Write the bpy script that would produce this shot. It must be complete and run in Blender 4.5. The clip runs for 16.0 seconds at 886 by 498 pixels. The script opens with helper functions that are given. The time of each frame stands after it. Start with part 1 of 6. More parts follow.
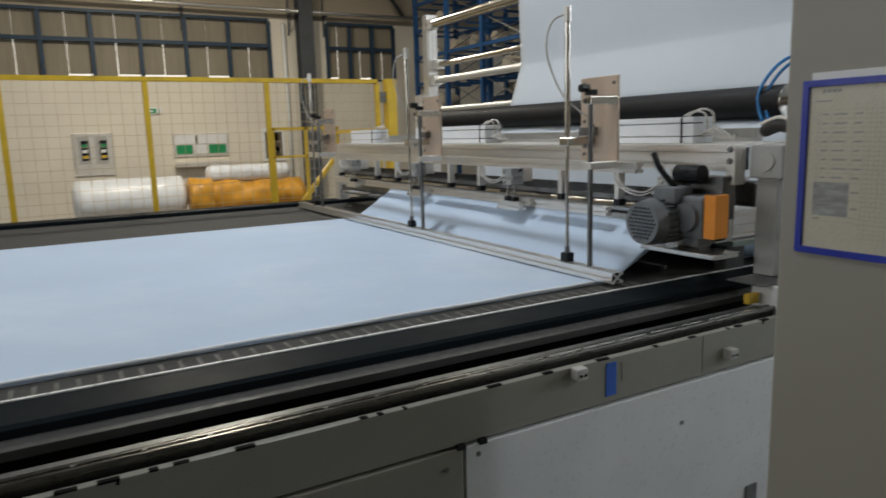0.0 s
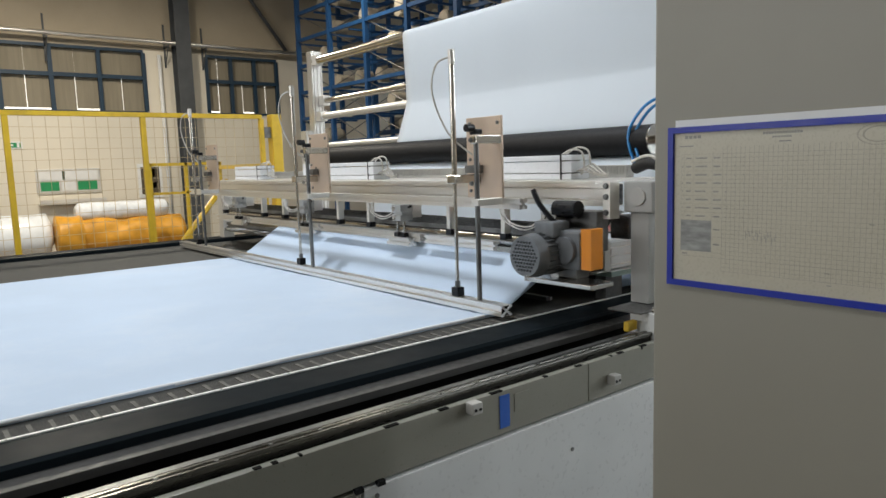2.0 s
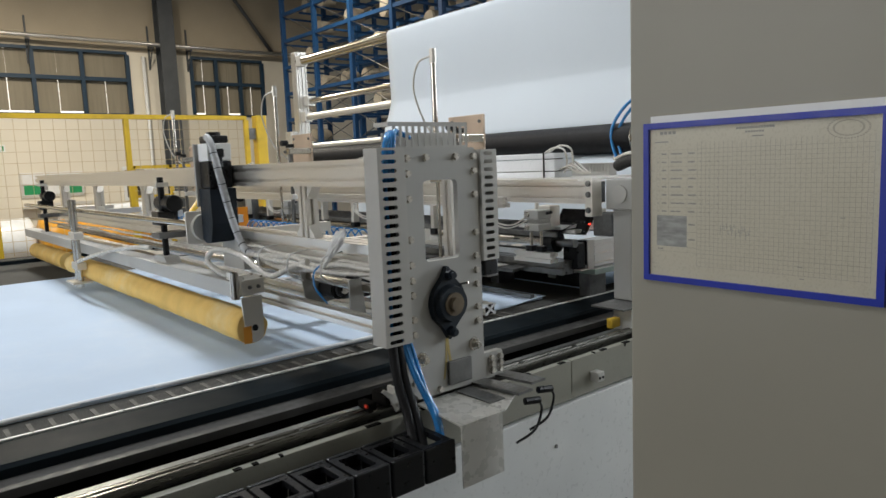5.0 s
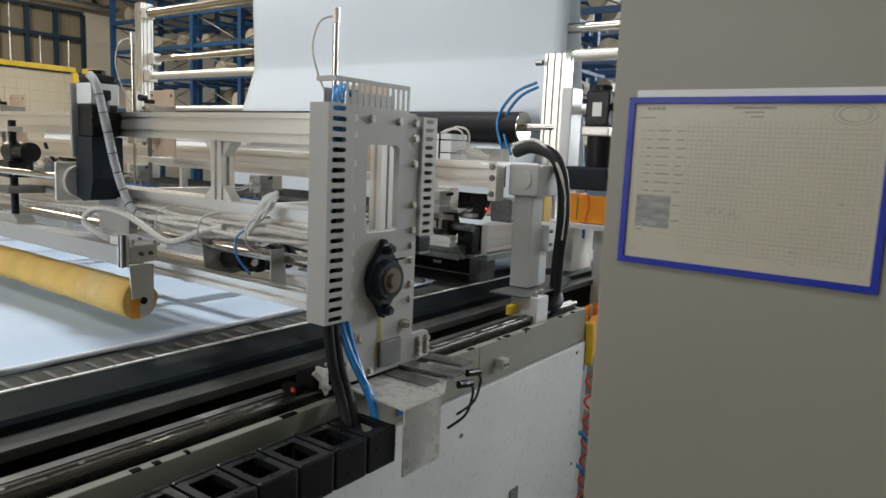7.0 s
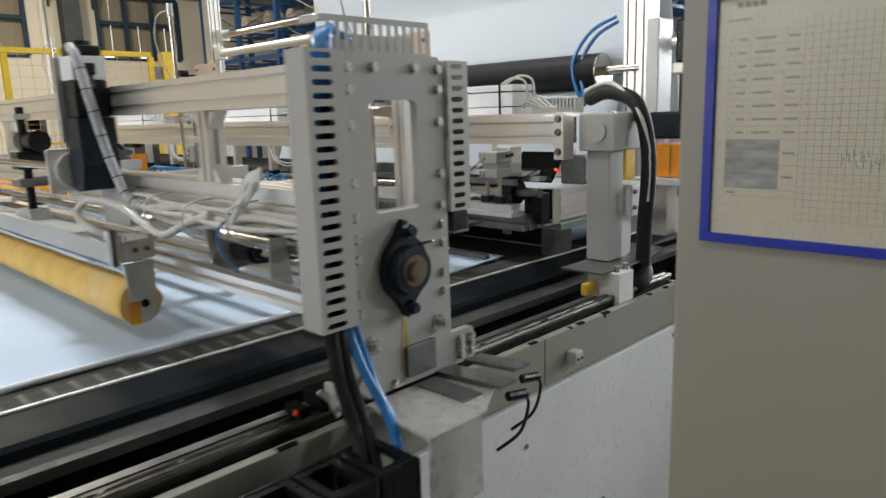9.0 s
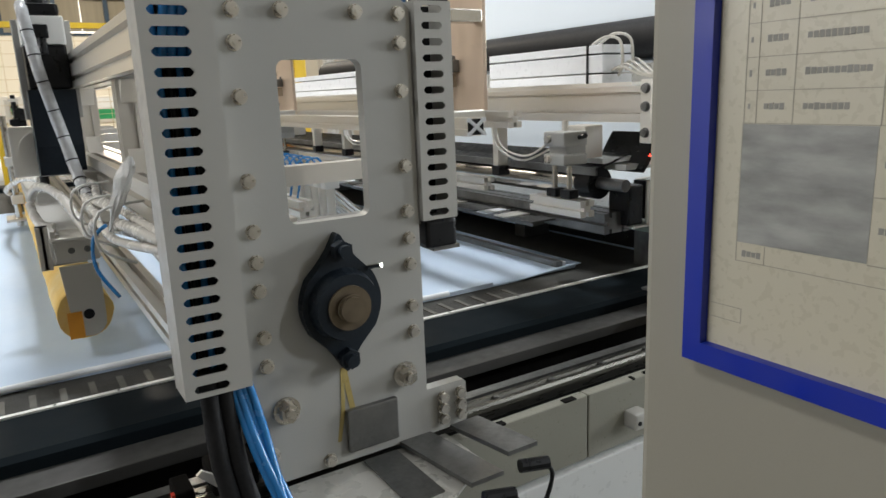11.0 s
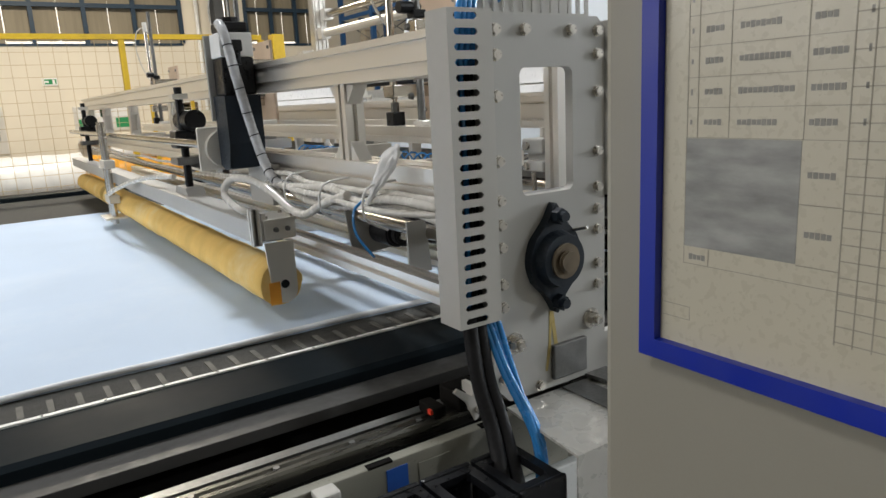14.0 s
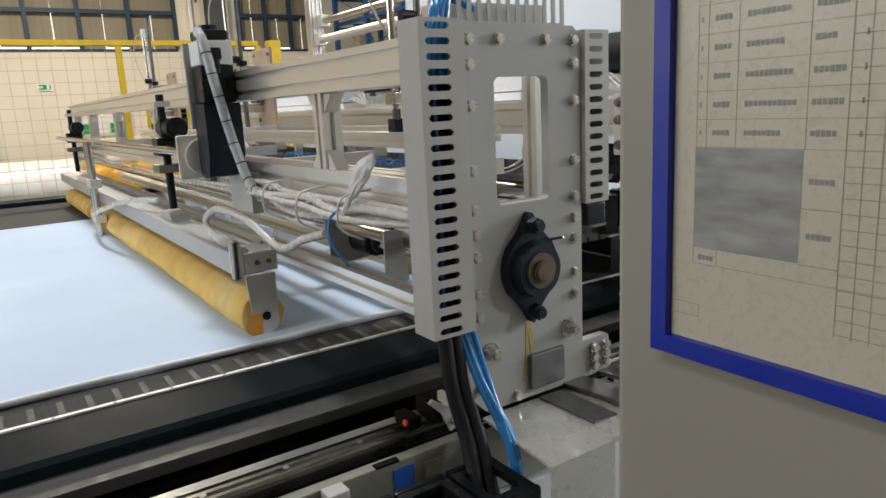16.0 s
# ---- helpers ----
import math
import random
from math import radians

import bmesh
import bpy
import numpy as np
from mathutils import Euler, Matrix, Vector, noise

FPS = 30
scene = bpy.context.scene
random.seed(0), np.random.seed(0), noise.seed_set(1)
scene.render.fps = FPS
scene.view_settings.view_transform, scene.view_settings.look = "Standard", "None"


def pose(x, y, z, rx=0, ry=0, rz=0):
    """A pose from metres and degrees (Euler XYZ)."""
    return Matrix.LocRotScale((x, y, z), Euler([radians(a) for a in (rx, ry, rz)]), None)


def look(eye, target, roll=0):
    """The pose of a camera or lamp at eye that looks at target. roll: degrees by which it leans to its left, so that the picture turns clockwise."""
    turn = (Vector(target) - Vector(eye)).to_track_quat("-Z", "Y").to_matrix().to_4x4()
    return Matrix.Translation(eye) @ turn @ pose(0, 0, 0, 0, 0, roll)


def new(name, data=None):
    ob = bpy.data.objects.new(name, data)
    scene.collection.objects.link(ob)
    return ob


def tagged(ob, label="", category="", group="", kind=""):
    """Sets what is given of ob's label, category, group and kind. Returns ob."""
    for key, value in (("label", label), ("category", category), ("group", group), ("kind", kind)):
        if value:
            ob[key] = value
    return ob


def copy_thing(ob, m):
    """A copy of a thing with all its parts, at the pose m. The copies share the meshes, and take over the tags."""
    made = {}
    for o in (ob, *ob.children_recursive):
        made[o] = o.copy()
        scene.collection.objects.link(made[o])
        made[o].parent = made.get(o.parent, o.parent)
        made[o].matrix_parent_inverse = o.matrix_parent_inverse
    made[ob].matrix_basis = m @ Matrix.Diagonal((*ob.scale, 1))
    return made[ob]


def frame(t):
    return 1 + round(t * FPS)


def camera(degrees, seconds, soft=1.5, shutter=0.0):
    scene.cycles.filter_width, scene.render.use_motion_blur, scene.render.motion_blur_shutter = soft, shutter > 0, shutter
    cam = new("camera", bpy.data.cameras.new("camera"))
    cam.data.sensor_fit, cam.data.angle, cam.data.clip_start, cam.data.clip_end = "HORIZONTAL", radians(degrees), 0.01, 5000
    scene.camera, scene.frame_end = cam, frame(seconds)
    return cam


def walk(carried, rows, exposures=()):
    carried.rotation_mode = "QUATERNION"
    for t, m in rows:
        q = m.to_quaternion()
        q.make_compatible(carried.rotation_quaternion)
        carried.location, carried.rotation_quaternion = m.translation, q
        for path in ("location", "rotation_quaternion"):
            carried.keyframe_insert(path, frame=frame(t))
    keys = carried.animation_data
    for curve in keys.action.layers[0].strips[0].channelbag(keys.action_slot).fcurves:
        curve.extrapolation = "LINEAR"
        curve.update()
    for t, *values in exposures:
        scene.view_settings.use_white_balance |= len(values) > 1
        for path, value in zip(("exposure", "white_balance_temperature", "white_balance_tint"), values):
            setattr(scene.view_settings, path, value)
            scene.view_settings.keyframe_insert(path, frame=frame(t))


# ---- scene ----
cam = camera(65.2, 16.0, soft=1.5, shutter=0.5)
PATH = [
    (0.0, pose(0.253, 0.325, 1.834, 80.39, 1.62, -29.92)),
    (0.5, pose(0.248, 0.323, 1.848, 81.93, 1.67, -34.98)),
    (1.0, pose(0.238, 0.324, 1.851, 82.58, 1.56, -38.33)),
    (1.5, pose(0.235, 0.325, 1.853, 82.61, 1.68, -39.04)),
    (2.0, pose(0.239, 0.320, 1.854, 82.83, 1.79, -39.18)),
    (2.5, pose(0.246, 0.313, 1.858, 83.37, 1.75, -39.40)),
    (3.0, pose(0.245, 0.302, 1.860, 83.41, 1.98, -39.30)),
    (3.5, pose(0.258, 0.300, 1.859, 83.37, 2.16, -39.43)),
    (4.0, pose(0.259, 0.302, 1.859, 83.14, 2.22, -39.43)),
    (4.2, pose(0.263, 0.302, 1.856, 82.99, 2.32, -39.53)),
    (6.3, pose(0.172, 0.364, 1.825, 83.11, -1.10, -46.66)),
    (6.5, pose(0.154, 0.416, 1.808, 83.32, -2.67, -49.63)),
    (7.0, pose(0.179, 0.613, 1.788, 81.97, -2.52, -53.67)),
    (7.5, pose(0.151, 0.718, 1.789, 80.12, -1.15, -52.89)),
    (8.0, pose(0.145, 0.743, 1.794, 79.85, 0.02, -52.41)),
    (8.5, pose(0.210, 0.731, 1.797, 79.15, 3.59, -54.12)),
    (9.0, pose(0.597, 0.737, 1.768, 78.86, 1.86, -45.72)),
    (9.2, pose(0.731, 0.770, 1.772, 78.49, 3.26, -44.95)),
    (11.3, pose(1.185, 0.887, 1.742, 77.30, 2.17, -31.41)),
    (11.5, pose(1.177, 0.887, 1.743, 77.33, 2.31, -31.22)),
    (12.0, pose(1.163, 0.880, 1.745, 77.40, 2.35, -31.69)),
    (12.5, pose(1.160, 0.877, 1.746, 77.66, 2.70, -31.59)),
    (13.0, pose(1.173, 0.864, 1.749, 77.56, 2.98, -32.33)),
    (13.5, pose(1.181, 0.861, 1.749, 77.71, 2.81, -32.95)),
    (14.0, pose(1.172, 0.857, 1.751, 77.69, 2.89, -33.79)),
    (14.5, pose(1.158, 0.847, 1.756, 78.23, 2.96, -34.22)),
    (15.0, pose(1.153, 0.846, 1.754, 78.12, 2.81, -34.81)),
    (15.5, pose(1.147, 0.845, 1.757, 78.41, 2.75, -35.08)),
    (16.0, pose(1.139, 0.844, 1.756, 78.10, 2.86, -34.29)),
]
EXPOSURES = [(0.0, -0.58, 6380, 9), (0.5, -0.33, 6380, 9), (1.2, -0.06, 6400, 9), (4.2, -0.04, 6420, 9), (6.4, 0.02, 6500, 9), (9.2, 0.15, 6560, 9), (11.4, 0.28, 6560, 9), (13.0, 0.20, 6600, 10), (16.0, 0.10, 6620, 10)]
walk(cam, PATH, EXPOSURES)

# ---- world, light ----
world = bpy.data.worlds.new("hall_air")
scene.world = world
world.use_nodes = True
world.node_tree.nodes["Background"].inputs[0].default_value = (0.75, 0.85, 1.0, 1)
world.node_tree.nodes["Background"].inputs[1].default_value = 0.018


def area_lamp(name, at, target, sx, sy, watts, colour):
    d = bpy.data.lights.new(name, "AREA")
    d.shape, d.size, d.size_y, d.energy, d.color = "RECTANGLE", sx, sy, watts, colour
    ob = new(name, d)
    ob.matrix_world = look(at, target)
    return ob


# unseen lamps assumed under the ceiling, some added only as fill; fixtures further down
LAMPS = [((1.9, 4.7, 6.6), 215, (0.93, 0.96, 1.0)), ((2.6, 13.2, 6.6), 540, (1.0, 0.905, 0.76)), ((-2.6, 1.7, 6.6), 110, (0.97, 0.985, 1.0)), ((9.0, -5.0, 6.6), 430, (0.90, 0.95, 1.0)),
         ((8.0, 13.0, 6.6), 130, (1.0, 0.90, 0.74)), ((-5.5, 13.6, 6.6), 230, (1.0, 0.93, 0.82))]
for at, watts, colour in LAMPS:
    area_lamp("unseen_ceiling_light", at, (at[0], at[1], 0), 0.7, 0.45, watts, colour)

# daylight from the right, let in by an unseen window added there
area_lamp("added_side_window_light", (15.7, -0.2, 3.9), (0, 1.6, 2.2), 8.0, 3.4, 1500, (0.90, 0.95, 1.0))

# daylight on the bridge's front faces, from an assumed unseen west window
area_lamp("assumed_west_window_light", (-8.6, 6.0, 4.0), (2.6, 4.2, 1.7), 7.6, 2.6, 250, (0.98, 0.98, 1.0))

# ---- materials ----
def mat(name, colour, rough=0.5, metal=0.0, var=0.12, scale=6.0, bump=0.0, bscale=60.0, stretch=(1, 1, 1), dirt=None, dirt_amount=0.5, rvar=0.12, emit=0.0, trans=0.0, spec=0.5, rand=0.0, through_light=0.0):
    m = bpy.data.materials.new(name)
    m.use_nodes = True
    nt = m.node_tree
    b = nt.nodes["Principled BSDF"]
    b.inputs["Metallic"].default_value = metal
    b.inputs["Specular IOR Level"].default_value = spec
    co = nt.nodes.new("ShaderNodeTexCoord")
    mp = nt.nodes.new("ShaderNodeMapping")
    mp.inputs["Scale"].default_value = stretch
    nt.links.new(co.outputs["Object"], mp.inputs["Vector"])
    n1 = nt.nodes.new("ShaderNodeTexNoise")
    n1.inputs["Scale"].default_value, n1.inputs["Detail"].default_value = scale, 6
    n2 = nt.nodes.new("ShaderNodeTexNoise")
    n2.inputs["Scale"].default_value, n2.inputs["Detail"].default_value = bscale, 4
    for n in (n1, n2):
        nt.links.new(mp.outputs[0], n.inputs["Vector"])
    ramp = nt.nodes.new("ShaderNodeMapRange")
    ramp.inputs["From Min"].default_value, ramp.inputs["From Max"].default_value = 0.3, 0.7
    ramp.inputs["To Min"].default_value, ramp.inputs["To Max"].default_value = 1 - var, 1 + var
    nt.links.new(n1.outputs["Fac"], ramp.inputs["Value"])
    mul = nt.nodes.new("ShaderNodeVectorMath")
    mul.operation = "SCALE"
    mul.inputs[0].default_value = colour
    nt.links.new(ramp.outputs[0], mul.inputs["Scale"])
    out = mul.outputs[0]
    if rand:
        oi = nt.nodes.new("ShaderNodeObjectInfo")
        mr = nt.nodes.new("ShaderNodeMapRange")
        mr.inputs["To Min"].default_value, mr.inputs["To Max"].default_value = 1 - rand, 1 + rand
        nt.links.new(oi.outputs["Random"], mr.inputs["Value"])
        m2 = nt.nodes.new("ShaderNodeVectorMath")
        m2.operation = "SCALE"
        nt.links.new(out, m2.inputs[0])
        nt.links.new(mr.outputs[0], m2.inputs["Scale"])
        out = m2.outputs[0]
    if dirt:
        n3 = nt.nodes.new("ShaderNodeTexNoise")
        n3.inputs["Scale"].default_value, n3.inputs["Detail"].default_value = scale * 0.45, 9
        n3.inputs["Roughness"].default_value = 0.72
        nt.links.new(mp.outputs[0], n3.inputs["Vector"])
        r3 = nt.nodes.new("ShaderNodeMapRange")
        r3.inputs["From Min"].default_value, r3.inputs["From Max"].default_value = 0.52, 0.72
        r3.inputs["To Max"].default_value = dirt_amount
        nt.links.new(n3.outputs["Fac"], r3.inputs["Value"])
        mx = nt.nodes.new("ShaderNodeMix")
        mx.data_type = "RGBA"
        mx.inputs["B"].default_value = (*dirt, 1)
        nt.links.new(r3.outputs[0], mx.inputs["Factor"])
        nt.links.new(out, mx.inputs["A"])
        out = mx.outputs["Result"]
    nt.links.new(out, b.inputs["Base Color"])
    rr = nt.nodes.new("ShaderNodeMapRange")
    rr.inputs["From Min"].default_value, rr.inputs["From Max"].default_value = 0.3, 0.7
    rr.inputs["To Min"].default_value, rr.inputs["To Max"].default_value = max(0.03, rough - rvar), min(1, rough + rvar)
    nt.links.new(n2.outputs["Fac"], rr.inputs["Value"])
    nt.links.new(rr.outputs[0], b.inputs["Roughness"])
    if bump:
        bp = nt.nodes.new("ShaderNodeBump")
        bp.inputs["Strength"].default_value, bp.inputs["Distance"].default_value = bump, 0.004
        nt.links.new(n2.outputs["Fac"], bp.inputs["Height"])
        nt.links.new(bp.outputs[0], b.inputs["Normal"])
    if emit:
        b.inputs["Emission Color"].default_value = (*colour, 1)
        b.inputs["Emission Strength"].default_value = emit
    if through_light:
        tr = nt.nodes.new("ShaderNodeBsdfTranslucent")
        nt.links.new(out, tr.inputs["Color"])
        ms = nt.nodes.new("ShaderNodeMixShader")
        ms.inputs[0].default_value = through_light
        nt.links.new(b.outputs[0], ms.inputs[1])
        nt.links.new(tr.outputs[0], ms.inputs[2])
        nt.links.new(ms.outputs[0], nt.nodes["Material Output"].inputs["Surface"])
    if trans:
        b.inputs["Transmission Weight"].default_value = trans
    return m


ALU = mat("aluminium_profile", (0.86, 0.83, 0.78), 0.30, 0.88, 0.02, 3, 0.0, 20, (1, 0.15, 1), rvar=0.02)
ALU_X = mat("aluminium_plate", (0.78, 0.75, 0.69), 0.36, 0.55, 0.03, 5, 0.0, 20, rvar=0.03)
STEEL = mat("bright_steel", (0.58, 0.545, 0.49), 0.20, 1.0, 0.06, 8, 0.0, 60, rvar=0.05)
# the tan puts warm reflected light into bare aluminium
LIFT = mat("warm_lit_aluminium", (0.64, 0.50, 0.38), 0.38, 0.30, 0.06, 7, 0.0, 20, rvar=0.04)
STEEL_D = mat("oiled_steel", (0.20, 0.20, 0.195), 0.4, 0.8, 0.25, 10, 0.1, 120, dirt=(0.03, 0.03, 0.028), dirt_amount=0.7)
PLATE = mat("grey_white_plate_paint", (0.415, 0.41, 0.388), 0.42, 0.0, 0.04, 5, 0.04, 240, dirt=(0.42, 0.38, 0.29), dirt_amount=0.18)
DUCT = mat("duct_plastic", (0.44, 0.43, 0.40), 0.45, 0.0, 0.04, 6)
CREAM = mat("machine_panel_paint", (0.255, 0.248, 0.207), 0.38, 0.0, 0.05, 3, 0.04, 160, dirt=(0.40, 0.37, 0.28), dirt_amount=0.3)
PAINT_W = mat("white_machine_paint", (0.68, 0.69, 0.68), 0.35, 0.0, 0.04, 5, dirt=(0.60, 0.60, 0.57), dirt_amount=0.15)
CABINET = mat("control_cabinet_paint", (0.315, 0.297, 0.246), 0.46, 0.0, 0.03, 3, 0.025, 500)
BLACK = mat("black_plastic", (0.007, 0.0075, 0.009), 0.36, 0.0, 0.2, 12, spec=0.3)
RUBBER = mat("black_rubber", (0.011, 0.011, 0.012), 0.6, 0.0, 0.2, 20, 0.1, 150, spec=0.3)
CASTING = mat("dark_blue_grey_casting", (0.009, 0.015, 0.023), 0.5, 0.0, 0.2, 14, 0.12, 180, spec=0.3)
DECK = mat("dark_deck_sheet", (0.010, 0.014, 0.017), 0.46, 0.0, 0.15, 3, 0.0, 8, dirt=(0.020, 0.023, 0.024), dirt_amount=0.3, rvar=0.05, spec=0.03)
LEDGE = mat("grey_ledge_steel", (0.062, 0.060, 0.057), 0.5, 0.0, 0.15, 5, 0.0, 30, dirt=(0.04, 0.04, 0.036), spec=0.25)
GREASE = mat("greasy_black", (0.007, 0.0065, 0.006), 0.8, 0.0, 0.3, 8, 0.0, 30, dirt=(0.018, 0.016, 0.013), dirt_amount=0.5, spec=0.06)
RAIL = mat("oiled_guide_rail", (0.13, 0.126, 0.112), 0.30, 0.9, 0.15, 4, 0.0, 40, (0.4, 4, 4), dirt=(0.05, 0.048, 0.04), dirt_amount=0.7, rvar=0.06, spec=0.3)
BELT = mat("woven_belt", (0.06, 0.059, 0.054), 0.75, 0.0, 0.15, 6, 0.5, 250, (1, 6, 1), spec=0.25)
BELT_MARK = mat("belt_guide_strip", (0.115, 0.11, 0.095), 0.7, 0.0, 0.25, 20)
STRIP = mat("white_edge_strip", (0.80, 0.80, 0.76), 0.5, 0.0, 0.15, 40)
CLOTH = mat("pale_blue_cloth", (0.53, 0.635, 0.77), 0.80, 0.0, 0.05, 1.4, 0.10, 500, dirt=(0.70, 0.76, 0.83), dirt_amount=0.5, spec=0.25)
WEB = mat("pale_blue_cloth_web", (0.70, 0.755, 0.80), 0.6, 0.0, 0.02, 1.2, 0.06, 500, (1, 1, 0.2), spec=0.35, through_light=0.16)
FOAM = mat("yellow_foam", (0.78, 0.52, 0.17), 0.85, 0.0, 0.12, 7, 0.5, 60, dirt=(0.80, 0.68, 0.40), dirt_amount=0.7, spec=0.1)
TAPE_O = mat("orange_tape", (0.72, 0.30, 0.03), 0.45, 0.0, 0.1, 20)
ORANGE = mat("orange_paint", (0.85, 0.30, 0.02), 0.4, 0.0, 0.06, 10)
YELLOW = mat("yellow_paint", (0.72, 0.47, 0.03), 0.45, 0.0, 0.1, 8, dirt=(0.3, 0.2, 0.05), dirt_amount=0.4)
BLUE_P = mat("blue_frame_plastic", (0.005, 0.024, 0.35), 0.4, 0.0, 0.06, 10)
BLUE_T = mat("blue_tape", (0.02, 0.10, 0.42), 0.5, 0.0, 0.15, 12)
BLUE_W = mat("dark_blue_window_paint", (0.012, 0.036, 0.066), 0.5, 0.0, 0.12, 5)
BLUE_S = mat("blue_steel_paint", (0.010, 0.060, 0.17), 0.5, 0.0, 0.12, 5)
HOSE_B = mat("blue_hose", (0.03, 0.22, 0.55), 0.2, 0.0, 0.1, 20, spec=0.7)
HOSE_W = mat("white_hose", (0.60, 0.575, 0.525), 0.24, 0.0, 0.02, 6)
VALVE = mat("white_valve_box_enamel", (0.82, 0.84, 0.87), 0.35, 0.0, 0.03, 6)
HOSE_R = mat("red_hose", (0.75, 0.06, 0.03), 0.35, 0.0, 0.1, 20)
MOTOR = mat("grey_motor_paint", (0.17, 0.18, 0.19), 0.5, 0.1, 0.15, 14, 0.1, 150, dirt=(0.33, 0.33, 0.32), dirt_amount=0.4)
WALL = mat("cream_wall_paint", (0.76, 0.70, 0.58), 0.8, 0.0, 0.05, 0.7, 0.1, 40, dirt=(0.55, 0.49, 0.38), dirt_amount=0.35)
# upper wall: darkened to tan, its shade painted into the colour
WALL_U = mat("shaded_upper_wall", (0.40, 0.34, 0.25), 0.85, 0.0, 0.08, 0.8, 0.1, 30)
WALL_G = mat("pale_blue_wall", (0.50, 0.62, 0.76), 0.8, 0.0, 0.05, 0.8)
FLOOR = mat("grey_concrete", (0.11, 0.11, 0.105), 0.5, 0.0, 0.15, 1.3, 0.2, 40, dirt=(0.12, 0.12, 0.11))
CEIL = mat("ceiling_sheet", (0.24, 0.225, 0.20), 0.8, 0.0, 0.08, 1)
# tone of the unseen walls, set by how much light they throw back
WALL_D = mat("bounce_wall_tone", (0.27, 0.25, 0.21), 0.85, 0.0, 0.1, 0.8)
COLUMN = mat("dark_column_paint", (0.07, 0.075, 0.08), 0.55, 0.0, 0.15, 4)
PANE = mat("curtained_pane", (0.27, 0.235, 0.17), 0.75, 0.0, 0.12, 2, 0.1, 20, (6, 1, 0.4))
DAY = mat("daylight_gap", (1.0, 0.97, 0.92), 0.9, emit=1.3)
PAPER = mat("form_paper", (0.57, 0.53, 0.415), 0.32, 0.0, 0.03, 6, 0.02, 200, dirt=(0.44, 0.40, 0.30), dirt_amount=0.4, spec=0.5)
INK = mat("grey_print", (0.30, 0.29, 0.26), 0.6)
INK_L = mat("faint_print", (0.38, 0.35, 0.28), 0.6)
PHOTO = mat("printed_photo", (0.30, 0.30, 0.28), 0.4, 0.0, 0.35, 30, 0, 60, (1, 1, 3))
GREEN = mat("green_sign", (0.02, 0.28, 0.10), 0.5)
WHITE = mat("white_plastic", (0.80, 0.80, 0.78), 0.4, 0.0, 0.04, 8)
SHRINK = mat("wrapped_cloth_roll", (0.74, 0.76, 0.77), 0.35, 0.0, 0.08, 5, 0.4, 25)
FILM = mat("clear_wrap", (0.78, 0.80, 0.82), 0.18, 0.0, 0.1, 9, 0.8, 20)
BAG_O = mat("orange_tarpaulin", (0.62, 0.30, 0.025), 0.42, 0.0, 0.2, 4, 0.9, 9)
MESH = mat("tan_fence_wire", (0.58, 0.47, 0.28), 0.5, 0.2, 0.1, 8)
WOOD = mat("pallet_wood", (0.42, 0.31, 0.18), 0.75, 0.0, 0.2, 6, 0.2, 60)
SPOOL = mat("yarn_spool", (0.42, 0.37, 0.29), 0.8, 0.0, 0.15, 8, rand=0.25)
BRASS = mat("rusty_shaft_end", (0.13, 0.10, 0.065), 0.5, 0.4, 0.3, 30)
STAIN = mat("oil_run_stain", (0.45, 0.35, 0.13), 0.35, 0.0, 0.2, 40)
BOLT = mat("plated_bolt_steel", (0.58, 0.55, 0.50), 0.28, 0.9, 0.1, 60)
LED_R = mat("red_led", (1.0, 0.05, 0.03), 0.4, emit=4.0)
LAMP_GLOW = mat("lamp_diffuser", (1.0, 0.97, 0.9), 0.5, emit=5.0)


# ---- building helpers ----
ROOTS = {}


def box(bm, x0, x1, y0, y1, z0, z1, bevel=0.0):
    r = bmesh.ops.create_cube(bm, size=1.0, matrix=Matrix.LocRotScale(((x0 + x1) / 2, (y0 + y1) / 2, (z0 + z1) / 2), None, (abs(x1 - x0), abs(y1 - y0), abs(z1 - z0))))
    if bevel:
        edges = list({e for v in r["verts"] for e in v.link_edges})
        bmesh.ops.bevel(bm, geom=edges, offset=bevel, segments=2, affect="EDGES", profile=0.6)
    return bm


def cyl(bm, p0, p1, r, seg=16, r2=None, bevel=0.0):
    p0, p1 = Vector(p0), Vector(p1)
    d = p1 - p0
    m = Matrix.Translation((p0 + p1) / 2) @ d.to_track_quat("Z", "Y").to_matrix().to_4x4()
    g = bmesh.ops.create_cone(bm, cap_ends=True, segments=seg, radius1=r, radius2=r if r2 is None else r2, depth=d.length, matrix=m)
    if bevel:
        es = [e for e in {e for v in g["verts"] for e in v.link_edges} if len(e.link_faces) == 2 and any(len(f.verts) > 4 for f in e.link_faces)]
        bmesh.ops.bevel(bm, geom=es, offset=bevel, segments=2, affect="EDGES")
    return bm


def B(*a, **k):
    return box(bmesh.new(), *a, **k)


def C(*a, **k):
    return cyl(bmesh.new(), *a, **k)


def smooth_path(pts, n=6):
    out = []
    P = [Vector(p) for p in pts]
    for i in range(len(P) - 1):
        a, b, c, d = P[max(0, i - 1)], P[i], P[i + 1], P[min(len(P) - 1, i + 2)]
        for j in range(n):
            t = j / n
            out.append(0.5 * ((2 * b) + (c - a) * t + (2 * a - 5 * b + 4 * c - d) * t * t + (3 * b - a - 3 * c + d) * t ** 3))
    return out + [P[-1]]


